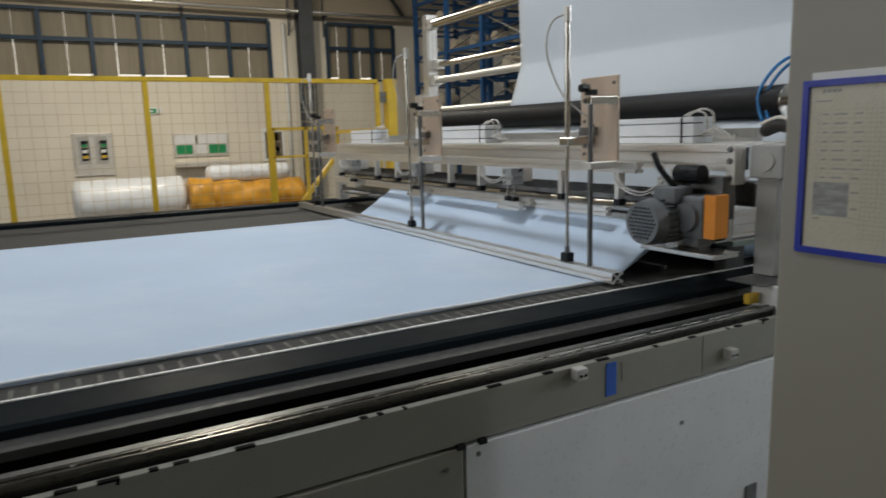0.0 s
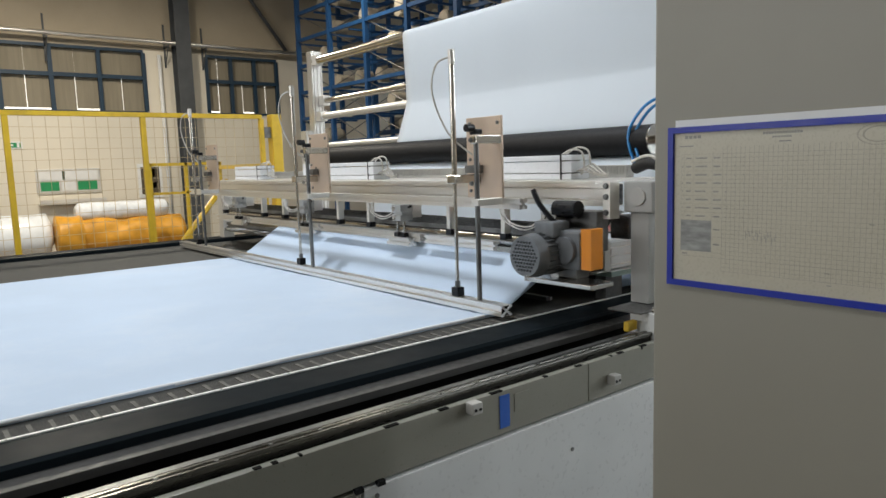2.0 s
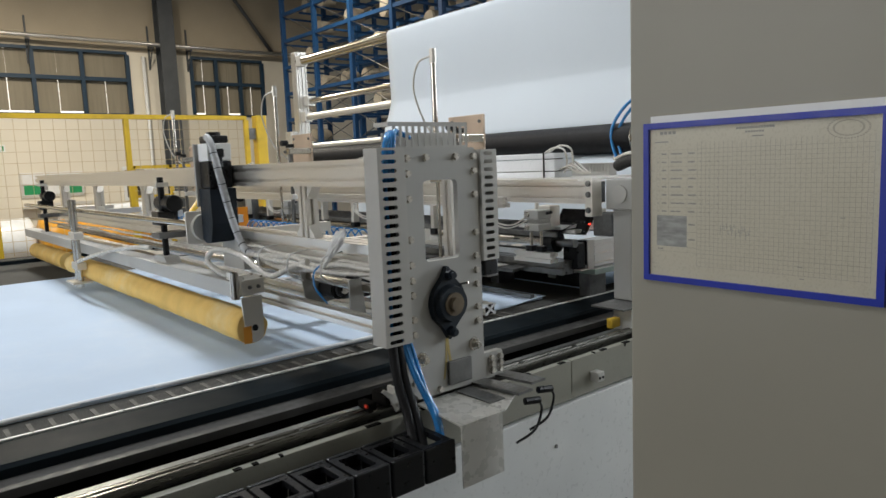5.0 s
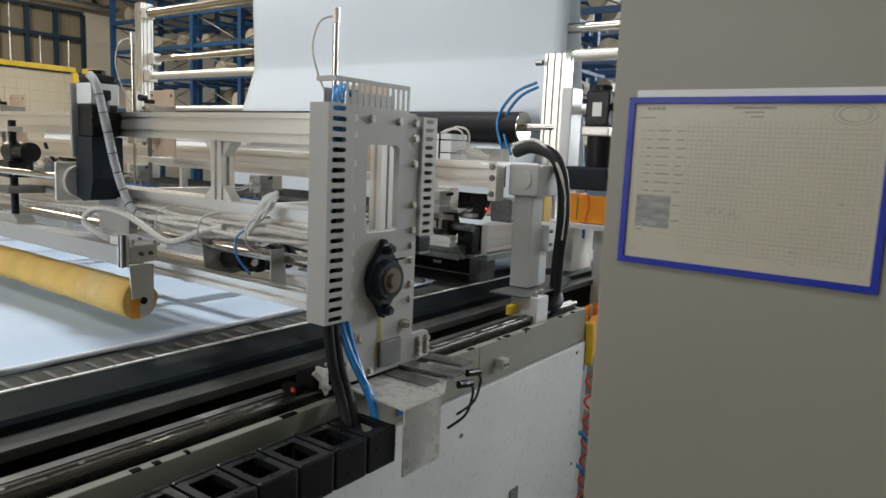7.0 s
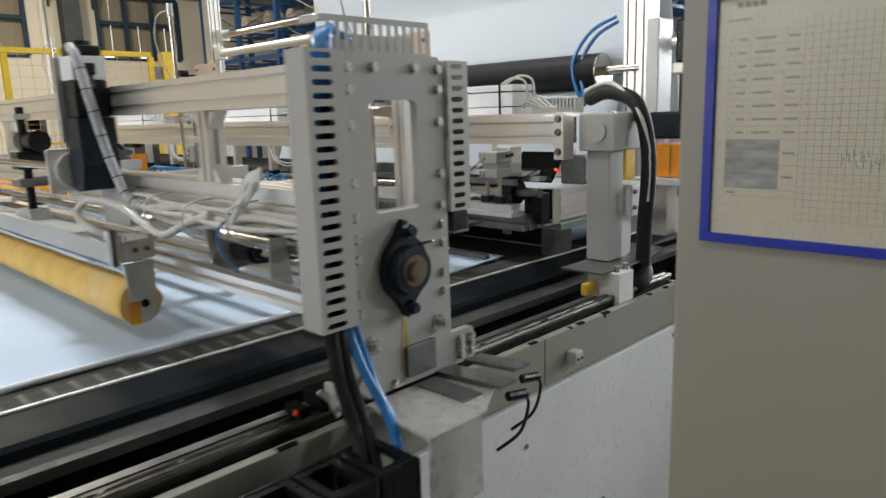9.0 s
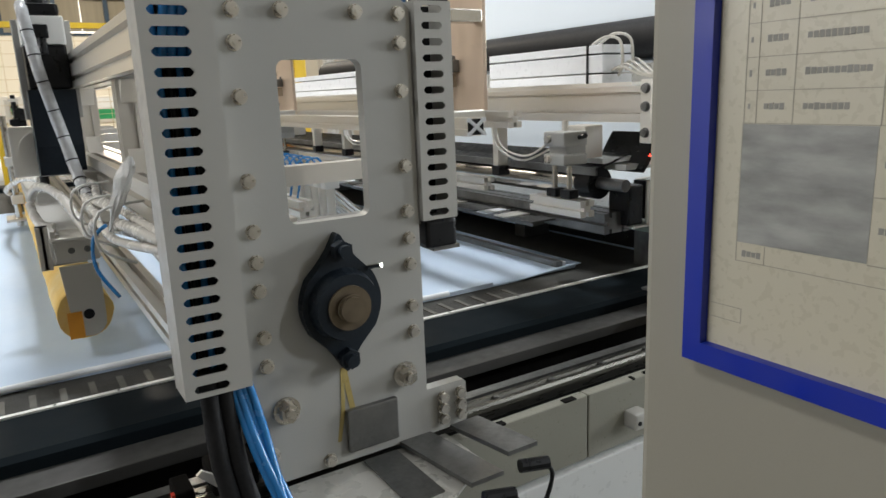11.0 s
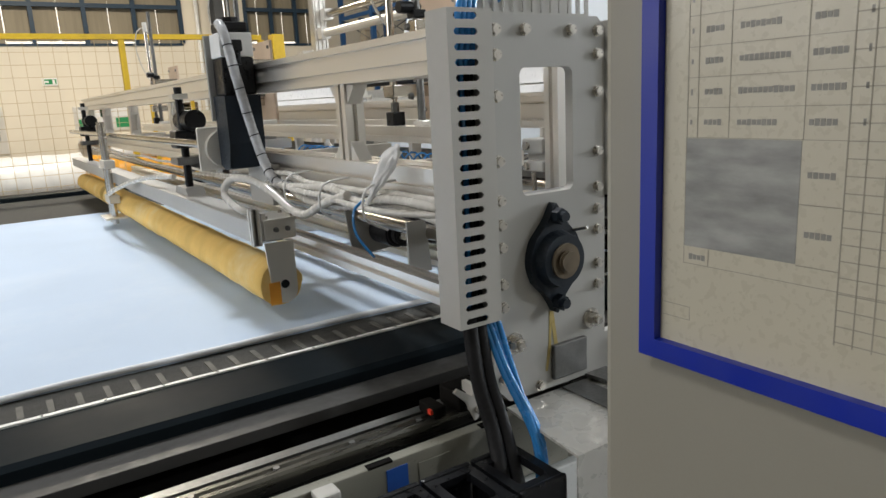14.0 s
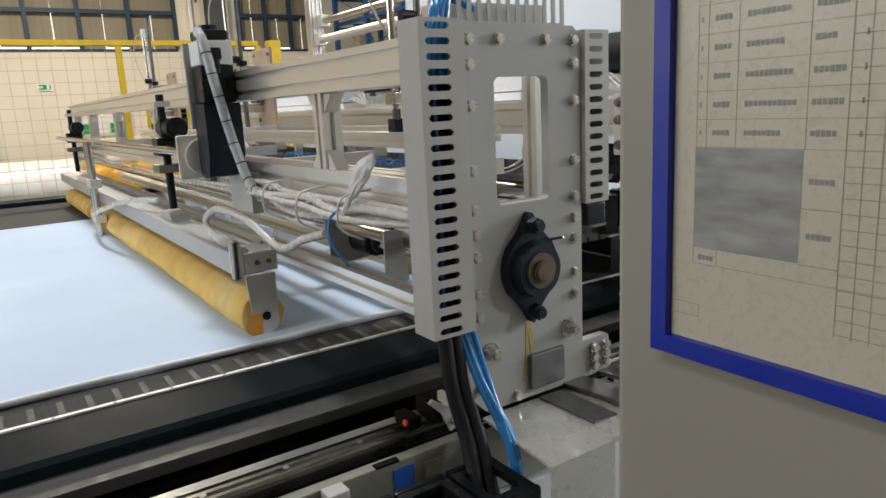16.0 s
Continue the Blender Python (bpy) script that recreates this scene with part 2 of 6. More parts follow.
def hose(pts, r, seg=8, n=6, bm=None):
    bm = bm or bmesh.new()
    path = smooth_path(pts, n)
    rings, ref = [], Vector((0.13, 0.21, 0.97))
    for i, p in enumerate(path):
        d = (path[min(i + 1, len(path) - 1)] - path[max(i - 1, 0)]).normalized()
        u = d.cross(ref)
        if u.length < 0.05:
            u = d.cross(Vector((1, 0, 0)))
        u.normalize()
        w = d.cross(u)
        rings.append([bm.verts.new(p + r * (math.cos(2 * math.pi * k / seg) * u + math.sin(2 * math.pi * k / seg) * w)) for k in range(seg)])
    for a, b in zip(rings, rings[1:]):
        for k in range(seg):
            f = bm.faces.new((a[k], a[(k + 1) % seg], b[(k + 1) % seg], b[k]))
            f.smooth = True
    bm.faces.new(rings[0][::-1])
    bm.faces.new(rings[-1])
    return bm


def prism(outline, axis, a, b, bm=None):
    """A flat outline pushed out along an axis; the outline's two numbers are the other two axes in order."""
    bm = bm or bmesh.new()
    def at(p, v):
        return {"x": (v, p[0], p[1]), "y": (p[0], v, p[1]), "z": (p[0], p[1], v)}[axis]
    lo = [bm.verts.new(at(p, a)) for p in outline]
    hi = [bm.verts.new(at(p, b)) for p in outline]
    n = len(outline)
    bm.faces.new(lo)
    bm.faces.new(hi[::-1])
    for i in range(n):
        bm.faces.new((lo[i], hi[i], hi[(i + 1) % n], lo[(i + 1) % n]))
    bmesh.ops.recalc_face_normals(bm, faces=bm.faces)
    return bm


def slot_profile(bm, axis, a, b, u, v, w, h, groove=0.014, gap=0.011):
    """An aluminium profile along an axis, one solid with real grooves in its four sides."""
    nw, nh = max(1, round(w / 0.045)), max(1, round(h / 0.045))
    def side(length, n):
        out = []
        for i in range(n):
            c = length * (i + 0.5) / n
            out += [(c - gap / 2, 0), (c - gap / 2, groove), (c + gap / 2, groove), (c + gap / 2, 0)]
        return out
    ring = [(u - w / 2, v - h / 2)] + [(u - w / 2 + s, v - h / 2 + d) for s, d in side(w, nw)]
    ring += [(u + w / 2, v - h / 2)] + [(u + w / 2 - d, v - h / 2 + s) for s, d in side(h, nh)]
    ring += [(u + w / 2, v + h / 2)] + [(u + w / 2 - s, v + h / 2 - d) for s, d in side(w, nw)]
    ring += [(u - w / 2, v + h / 2)] + [(u - w / 2 + d, v + h / 2 - s) for s, d in side(h, nh)]
    return prism(ring, axis, a, b, bm)


def mesh_of(bm, name, material, origin, smooth):
    for v in bm.verts:
        v.co -= Vector(origin)
    if smooth:
        for f in bm.faces:
            f.smooth = len(f.verts) == 4 and smooth == "all" or f.smooth or (smooth and len(f.verts) == 4)
    me = bpy.data.meshes.new(name)
    bm.to_mesh(me)
    bm.free()
    me.materials.append(material)
    if smooth:
        me.set_sharp_from_angle(angle=radians(40))
    return me


def thing(name, label, category, at, group="", kind=""):
    ob = tagged(new(name), label, category, group, kind)
    ob.location = at
    ob.empty_display_size = 0.1
    ROOTS[ob] = Vector(at)
    return ob


def part(name, bm, material, parent, label="", smooth=False, kind=""):
    origin = ROOTS[parent]
    ob = new(name, mesh_of(bm, name, material, origin, smooth))
    ob.parent = parent
    ROOTS[ob] = origin
    if label or kind:
        tagged(ob, label, kind=kind)
    return ob


def solo(name, bm, material, label, category, group="", kind="", smooth=False, at=None):
    at = Vector(at) if at else Vector((0, 0, 0))
    ob = tagged(new(name, mesh_of(bm, name, material, at, smooth)), label, category, group, kind)
    ob.location = at
    ROOTS[ob] = at
    return ob


def again(ob, name_part, parent, offset):
    """A second copy of a part on the same mesh, moved by offset."""
    o = new(name_part, ob.data)
    o.parent = parent
    o.location = offset
    ROOTS[o] = ROOTS[parent]
    return o


def bolt(bm, x, y, z, r, axis="y", deep=0.010, washer=True):
    """A socket-head bolt with its washer, its head towards -y (or -x)."""
    d = Vector((0, -1, 0)) if axis == "y" else Vector((-1, 0, 0))
    p = Vector((x, y, z))
    if washer:
        cyl(bm, p, p + d * 0.002, r * 1.3, 18)
    cyl(bm, p, p + d * deep, r, 14)
    cyl(bm, p + d * deep, p + d * (deep + 0.0006), r * 0.55, 6)
    return bm

# ---- large structure ----
ZB = 1.20          # top of the conveyor table
NEAR, FAR = 2.30, 6.45

solo("floor", B(-9, 16, -9, 18.5, -0.1, 0), FLOOR, "grey concrete hall floor with dark stains", "floor", kind="structure")
wall_n = tagged(new("wall_north"), "cream painted hall wall with high window openings", "wall", kind="structure")
ROOTS[wall_n] = Vector((0, 0, 0))
WY = 18.45
WIN1, WIN2, WZ0, WZ1 = (-3.6, 5.62), (7.18, 9.15), 3.27, 4.80
bm = bmesh.new()
box(bm, -9, 16, WY, WY + 0.3, 0, WZ0)
for a, b in ((-9, WIN1[0]), (WIN1[1], WIN2[0]), (WIN2[1], 16)):
    box(bm, a, b, WY, WY + 0.3, WZ0, WZ1)
part("lower_wall", bm, WALL, wall_n)
part("upper_wall", B(-9, 16, WY, WY + 0.3, WZ1, 8.0), WALL_U, wall_n, "upper wall with its shade put into a darker tan")
bm = B(16, 16.3, -9, 18.75, 0, 2.1)
box(bm, 16, 16.3, -9, 18.75, 5.7, 8)
box(bm, 16, 16.3, -9, -2.1, 2.1, 5.7)
box(bm, 16, 16.3, 6.1, 18.75, 2.1, 5.7)
solo("wall_east", bm, WALL_G, "pale blue-grey hall side wall with one added window opening", "wall", kind="structure")
# window added as the stand-in source of the right-hand daylight
we = tagged(new("window_3"), "unseen side window added as a daylight source", "window", kind="structure")
ROOTS[we] = Vector((0, 0, 0))
part("daylight", B(16.2, 16.21, -2.1, 6.1, 2.1, 5.7), DAY, we)
bm = bmesh.new()
for i in range(8):
    box(bm, 15.98, 16.1, -2.1 + i * 1.16, -2.02 + i * 1.16, 2.1, 5.7)
part("window_frame", bm, BLUE_W, we)
bm = B(-9.3, -9, -9, 18.75, 0, 2.6)
box(bm, -9.3, -9, -9, 18.75, 5.4, 8)
box(bm, -9.3, -9, -9, 2.0, 2.6, 5.4)
box(bm, -9.3, -9, 10.0, 18.75, 2.6, 5.4)
solo("unseen_wall_west", bm, WALL_D, "unseen plain beige side wall with one assumed window", "wall", kind="structure")
# assumed window, out of view, behind the added west light
ww = tagged(new("window_4"), "unseen west window assumed as a daylight source", "window", kind="structure")
ROOTS[ww] = Vector((0, 0, 0))
part("daylight", B(-9.21, -9.2, 2.0, 10.0, 2.6, 5.4), DAY, ww)
bm = bmesh.new()
for i in range(8):
    box(bm, -9.1, -8.98, 2.0 + i * 1.131, 2.08 + i * 1.131, 2.6, 5.4)
part("window_frame", bm, BLUE_W, ww)
# end wall and ceiling are out of view, added to close the hall
solo("unseen_wall_south", B(-9.3, 16.3, -9.3, -9, 0, 8), WALL_D, "unseen plain beige end wall closing the hall", "wall", kind="structure")
solo("ceiling", B(-9.3, 16.3, -9.3, 18.75, 8, 8.2), CEIL, "unseen plain ceiling closing the hall", "ceiling", kind="structure")


def window(name, x0, x1, cols):
    w = tagged(new(name), "high blue-framed window behind closed grey curtain sheets", "window", kind="structure")
    ROOTS[w] = Vector((0, 0, 0))
    part("daylight", B(x0, x1, WY + 0.27, WY + 0.28, WZ0, WZ1), DAY, w)
    cw = (x1 - x0) / cols
    rnd = random.Random(len(name) + cols)
    zm = WZ0 + (WZ1 - WZ0) * 0.56
    bm = bmesh.new()
    box(bm, x0, x1, WY - 0.03, WY + 0.06, WZ1 - 0.07, WZ1)
    box(bm, x0, x1, WY - 0.03, WY + 0.06, WZ0, WZ0 + 0.05)
    box(bm, x0, x1, WY - 0.03, WY + 0.05, zm - 0.045, zm + 0.045)
    for i in range(cols + 1):
        x = x0 + cw * i
        box(bm, x - 0.045, x + 0.045, WY - 0.028, WY + 0.055, WZ0 + 0.05, WZ1 - 0.07)
    part("window_frame", bm, BLUE_W, w)
    for i in range(cols):
        for j in range(2):
            za, zb = ((WZ0 + 0.05, zm - 0.045), (zm + 0.045, WZ1 - 0.07))[j]
            xs = x0 + cw * i + 0.045
            wd = (cw - 0.09) / 2
            for k in range(2):
                g = rnd.choice((0.008, 0.014, 0.03, 0.02)) if j == 0 else rnd.choice((0.003, 0.008, 0.014))
                z_lo = za + (rnd.choice((0.0, 0.0, 0.05)) if j == 0 else 0)
                part("pane", B(xs + k * wd + (g / 2 if k else -0.05), xs + (k + 1) * wd + (0.05 if k else -g / 2), WY + 0.10 + 0.012 * k, WY + 0.11 + 0.012 * k, z_lo - (0 if z_lo > za else 0.06), zb + 0.04), PANE, w)
    return w


window("window_1", WIN1[0], WIN1[1], 9)
window("window_2", WIN2[0], WIN2[1], 3)

# columns, pipe and brace on the back wall
col = thing("column", "dark steel column standing against the wall", "column", (6.5, WY - 0.3, 0), kind="structure")
bm = B(6.33, 6.70, WY - 0.36, WY - 0.33, 0, 8)
box(bm, 6.33, 6.70, WY - 0.03, WY - 0.001, 0, 8)
box(bm, 6.50, 6.53, WY - 0.33, WY - 0.03, 0, 8)
part("web_plate", bm, COLUMN, col)
solo("wall_pipe", hose([(-9, WY - 0.30, 5.02), (0, WY - 0.30, 5.0), (5, WY - 0.30, 4.98), (9.9, WY - 0.30, 4.96)], 0.045, 10, 2), ALU, "grey steel pipe running along the wall under the roof", "pipe")
for x in (3.5, 6.15, 7.1):
    br = thing("pipe_bracket", "dark steel bracket carrying the wall pipe", "bracket", (x, WY, 4.6), "pipe brackets")
    bm = B(x - 0.02, x + 0.02, WY - 0.34, WY - 0.002, 4.88, 4.925)
    cyl(bm, (x, WY - 0.30, 4.88), (x, WY - 0.01, 4.42), 0.014, 8)
    box(bm, x - 0.02, x + 0.02, WY - 0.03, WY - 0.002, 4.4, 5.45)
    part("arm", bm, COLUMN, br)
solo("roof_brace", hose([(7.2, WY - 0.2, 7.9), (9.4, WY - 0.2, 5.0)], 0.05, 6, 2), COLUMN, "dark diagonal steel roof brace by the wall", "brace", kind="structure")
solo("down_pipe", hose([(5.98, WY - 0.08, 4.7), (5.98, WY - 0.08, 0.0)], 0.045, 10, 2), WHITE, "pale round drain pipe on the wall", "pipe")

# fixtures out of view, added to go with the assumed lamps
for i, (at, watts, colour) in enumerate(LAMPS):
    lf = thing("ceiling_lamp", "unseen broad white light fixture added under the roof", "lamp", (at[0], at[1], at[2] + 0.05), "hall ceiling lights")
    part("housing", B(at[0] - 0.42, at[0] + 0.42, at[1] - 0.30, at[1] + 0.30, at[2] + 0.06, at[2] + 0.16, bevel=0.02), WHITE, lf)
    for s in (-1, 1):
        part("hanger", C((at[0] + 0.3 * s, at[1], at[2] + 0.16), (at[0] + 0.3 * s, at[1], 8.0), 0.01, 6), STEEL, lf)

# ---- back of the hall: notice boards, wrapped rolls, fence ----
def wall_board(name, label, x0, x1, z0, z1, frame_mat, bands):
    b = thing(name, label, "notice board", ((x0 + x1) / 2, WY, z0))
    part("backing", B(x0, x1, WY - 0.04, WY - 0.002, z0, z1, bevel=0.006), frame_mat, b)
    for (u0, u1, v0, v1, m) in bands:
        part("sheet", B(x0 + (x1 - x0) * u0, x0 + (x1 - x0) * u1, WY - 0.046, WY - 0.041, z0 + (z1 - z0) * v0, z0 + (z1 - z0) * v1), m, b)
    return b


wall_board("notice_board", "wide notice board with green and white sheets", 3.05, 4.40, 1.40, 1.97, ALU_X,
           [(0.05, 0.95, 0.55, 0.93, WHITE), (0.06, 0.34, 0.12, 0.5, GREEN), (0.38, 0.60, 0.12, 0.5, WHITE), (0.63, 0.94, 0.12, 0.5, GREEN), (0.40, 0.44, 0.56, 0.9, GREEN)])
sh = thing("wall_shelf", "narrow grey shelf under the notice board", "shelf", (3.7, WY, 1.1))
part("board", B(3.05, 4.45, WY - 0.25, WY - 0.002, 1.16, 1.19), ALU_X, sh)
part("rim", B(3.05, 4.45, WY - 0.26, WY - 0.25, 1.16, 1.27), ALU_X, sh)
wall_board("wall_poster", "framed poster with dark picture hung on the wall", 5.26, 5.84, 1.2, 2.04, WHITE, [(0.12, 0.88, 0.1, 0.9, BRASS), (0.25, 0.7, 0.6, 0.85, YELLOW), (0.3, 0.75, 0.25, 0.45, WHITE)])
db = wall_board("wall_box", "grey double-door box on the wall with small dark windows", 0.88, 1.73, 1.05, 2.03, ALU_X, [(0.12, 0.42, 0.28, 0.92, DUCT), (0.56, 0.86, 0.28, 0.92, DUCT)])
for u in (1.06, 1.44):
    part("glass", B(u, u + 0.16, WY - 0.050, WY - 0.0465, 1.40, 1.86), BLACK, db)
    for k in range(3):
        part("label_plate", B(u + 0.02, u + 0.14, WY - 0.053, WY - 0.0505, 1.45 + 0.13 * k, 1.52 + 0.13 * k), (YELLOW, WHITE, GREEN)[k], db)
es = thing("exit_sign", "small green emergency exit sign on the wall", "sign", (2.70, WY, 2.45))
part("plate", B(2.555, 2.86, WY - 0.03, WY - 0.002, 2.44, 2.60), WHITE, es)
part("symbol", B(2.60, 2.83, WY - 0.034, WY - 0.0305, 2.468, 2.572), GREEN, es)
part("arrow", B(2.60, 2.68, WY - 0.037, WY - 0.0345, 2.50, 2.54), WHITE, es)
part("figure", B(2.75, 2.80, WY - 0.037, WY - 0.0345, 2.475, 2.565), WHITE, es)


def pallet(x0, x1, y0, y1, label):
    p = thing("pallet", label, "pallet", ((x0 + x1) / 2, (y0 + y1) / 2, 0), "wooden pallets")
    n = 6
    for i in range(n):
        y = y0 + (y1 - y0) * i / n
        part("deck_board", B(x0, x1, y, y + (y1 - y0) / n * 0.7, 0.115, 0.14), WOOD, p)
    for i in range(3):
        x = x0 + (x1 - x0 - 0.12) * i / 2
        part("bearer", B(x, x + 0.12, y0, y1, 0.0, 0.114), WOOD, p)


def wobbly_roll(bm, x0, x1, y, z, r, seed, sag=0.05, seg=22, n=26):
    rings = []
    for i in range(n + 1):
        x = x0 + (x1 - x0) * i / n
        edge = min(1, min(i, n - i) / 1.5 + 0.55)
        ring = []
        for k in range(seg):
            a = 2 * math.pi * k / seg
            q = r * edge * (1 + sag * noise.noise(Vector((x * 2.2, math.cos(a) * 1.3 + seed, math.sin(a) * 1.3))))
            ring.append(bm.verts.new((x, y + q * math.cos(a), z + q * math.sin(a))))
        rings.append(ring)
    for a, b in zip(rings, rings[1:]):
        for k in range(seg):
            f = bm.faces.new((a[k], b[k], b[(k + 1) % seg], a[(k + 1) % seg]))
            f.smooth = True
    bm.faces.new(rings[0])
    bm.faces.new(rings[-1][::-1])
    bmesh.ops.recalc_face_normals(bm, faces=bm.faces)
    return bm


pallet(0.7, 3.0, 16.3, 17.3, "wooden pallet under a wrapped cloth roll")
pallet(3.1, 5.7, 16.2, 17.4, "wooden pallet under wrapped cloth rolls")
solo("cloth_roll", wobbly_roll(bmesh.new(), 0.72, 2.98, 16.8, 0.14 + 0.45, 0.45, 1), SHRINK, "thick white wrapped cloth roll lying on a pallet", "cloth roll", at=(1.85, 16.8, 0.14))
solo("tarpaulin_bale", wobbly_roll(bmesh.new(), 3.05, 5.75, 16.8, 0.14 + 0.36, 0.36, 4, 0.25), BAG_O, "crumpled orange tarpaulin bale lying on a pallet", "bale", at=(4.4, 16.8, 0.14))
solo("cloth_roll", wobbly_roll(bmesh.new(), 3.46, 5.40, 16.8, 0.86 + 0.16, 0.20, 7, 0.12), FILM, "film-wrapped cloth roll on top of an orange bale", "cloth roll", at=(4.4, 16.8, 0.8))
solo("tarpaulin_bale", wobbly_roll(bmesh.new(), 3.0, 3.5, 16.45, 0.14 + 0.42, 0.42, 9, 0.2), BAG_O, "short orange wrapped bale end standing on a pallet", "bale", at=(3.2, 16.5, 0.14))

FY, FT = 7.65, 2.39
fence = thing("safety_fence", "yellow steel safety fence with thin wire mesh", "fence", (0.6, FY, 0))
posts = [-2.42, -1.22, -0.02, 1.18, 2.36, 3.62]
for x in posts:
    part("post", B(x - 0.025, x + 0.025, FY - 0.025, FY + 0.025, 0, FT, bevel=0.004), YELLOW, fence)
part("top_rail", B(posts[0], posts[-1], FY - 0.028, FY + 0.028, FT, FT + 0.045), YELLOW, fence)
part("bottom_rail", B(posts[0], posts[-1], FY - 0.02, FY + 0.02, 0.12, 0.16), YELLOW, fence)
for a, b in zip(posts, posts[1:]):
    bm = bmesh.new()
    n = round((b - a) / 0.105)
    for i in range(1, n):
        x = a + (b - a) * i / n
        box(bm, x - 0.002, x + 0.002, FY - 0.002, FY + 0.002, 0.16, FT)
    for k in range(1, 22):
        z = 0.16 + (FT - 0.16) * k / 22
        box(bm, a + 0.025, b - 0.025, FY + 0.002, FY + 0.006, z - 0.002, z + 0.002)
    part("wire_mesh", bm, MESH, fence, "thin tan welded wire mesh", kind="stuff")
gate = thing("fence_gate", "yellow steel gate post with hinges at the fence end", "gate", (3.78, FY, 0))
part("post", B(3.72, 3.84, FY - 0.06, FY + 0.06, 0, 2.44, bevel=0.008), YELLOW, gate)
part("hinge", B(3.64, 3.73, FY - 0.03, FY + 0.03, 2.18, 2.30), STEEL_D, gate)
part("return_rail", B(3.77, 3.82, FY + 0.06, FY + 2.2, 1.85, 1.90), YELLOW, gate)
stair = thing("yellow_stair", "yellow steel stair rail beyond the fence", "stair rail", (3.2, 9.4, 0))
for x in (2.9, 3.35, 3.8):
    part("post", B(x - 0.02, x + 0.02, 9.38, 9.42, 0, 1.95), YELLOW, stair)
part("rail", B(2.9, 3.8, 9.38, 9.42, 1.91, 1.95), YELLOW, stair)
part("rail", B(2.9, 3.8, 9.38, 9.42, 1.55, 1.58), YELLOW, stair)
part("stringer", hose([(2.7, 9.4, 0.3), (3.9, 9.4, 1.7)], 0.04, 6, 2), YELLOW, stair)

# blue creel rack with yarn spools
rack = thing("creel_rack", "tall blue steel creel rack filled with yarn spools", "rack", (9.0, 10.5, 0))
for i in range(9):
    y = 4.2 + i * 1.55
    for x in (8.9, 10.1):
        part("upright", B(x - 0.05, x + 0.05, y - 0.05, y + 0.05, 0, 6.6), BLUE_S, rack)
for k in range(8):
    z = 1.75 + k * 0.65
    for x in (8.9, 10.1):
        part("beam", B(x - 0.035, x + 0.035, 4.2, 16.6, z - 0.04, z + 0.04), BLUE_S, rack)
bm = bmesh.new()
for i in range(8):
    for k in range(7):
        y = 4.2 + i * 1.55
        cyl(bm, (8.9, y, 1.75 + k * 0.65), (10.1, y + 0.1, 1.75 + (k + 1) * 0.65), 0.012, 5)
        cyl(bm, (8.9, y, 1.75 + k * 0.65), (8.9, y + 1.55, 1.75 + (k + 1) * 0.65), 0.012, 5)
part("tie_rod", bm, STEEL_D, rack, kind="stuff")
spool = solo("yarn_spool", C((8.92, 0, 0), (9.3, 0, 0), 0.17, 20, bevel=0.02), SPOOL, "pale yarn spool on the blue rack", "spool", "yarn spools", smooth=True)
spool.location = (0, 4.97, 2.03)
rs = random.Random(5)
for k in range(8):
    z = 1.75 + k * 0.65
    for i in range(17):
        part("bearer", B(8.95, 10.05, 4.2 + i * 0.775 - 0.02, 4.2 + i * 0.775 + 0.02, z - 0.09, z - 0.045), BLUE_S, rack)
bm = bmesh.new()
for x in (11.2, 12.4):
    for i in range(18):
        box(bm, x - 0.045, x + 0.045, 4.2 + i * 0.73 - 0.045, 4.2 + i * 0.73 + 0.045, 0, 6.6)
    for k in range(9):
        box(bm, x - 0.09, x + 0.09, 4.2, 16.6, 1.40 + k * 0.62, 1.52 + k * 0.62)
part("rear_frame", bm, BLUE_S, rack, kind="stuff")
bm = bmesh.new()
for i in range(24):
    for k in range(8):
        if rs.random() < 0.8:
            cyl(bm, (11.25, 4.5 + i * 0.5, 1.70 + k * 0.62), (11.55, 4.5 + i * 0.5, 1.70 + k * 0.62), 0.16, 14)
part("rear_spool", bm, SPOOL, rack, "rows of yarn spools deeper in the rack", kind="stuff")
for i in range(8):
    for k in range(7):
        for j in range(2):
            if (i, k, j) != (0, 0, 0) and rs.random() < 0.7:
                copy_thing(spool, pose(rs.uniform(0, 0.7), 4.2 + i * 1.55 + 0.45 + 0.68 * j, 1.75 + k * 0.65 + 0.21))

# ---- conveyor table ----
table = thing("conveyor_table", "long conveyor table with dark deck edge and woven belt", "conveyor", (0, 4.2, 0))
X0, X1 = -6.0, 3.9
part("belt", B(X0, X1, NEAR, FAR, ZB - 0.05, ZB - 0.002), BELT, table, "dark grey woven conveyor belt")
part("deck", prism([(NEAR - 0.004, ZB - 0.001), (2.132, ZB - 0.001), (2.120, ZB - 0.010), (2.120, ZB - 0.05), (NEAR - 0.004, ZB - 0.05)], "x", X0, X1), DECK, table, "smooth dark deck sheet along the belt")
part("edge_strip", B(X0, X1, NEAR - 0.006, NEAR + 0.006, ZB - 0.0015, ZB + 0.003), STRIP, table, "thin white edge strip")
part("ledge", B(X0, X1, 2.046, 2.1195, ZB - 0.055, ZB - 0.031, bevel=0.002), LEDGE, table, "grey steel ledge below the deck")
part("far_guard", B(X0, X1, FAR, FAR + 0.22, ZB - 0.10, ZB + 0.03, bevel=0.01), DECK, table)
part("core", B(X0, X1, 2.10, FAR + 0.1, 0.35, ZB - 0.06), GREASE, table)
bm = bmesh.new()
x = -1.5
while x < 2.3:
    box(bm, x, x + 0.012, NEAR + 0.015, NEAR + 0.085, ZB - 0.002, ZB + 0.001)
    x += 0.052
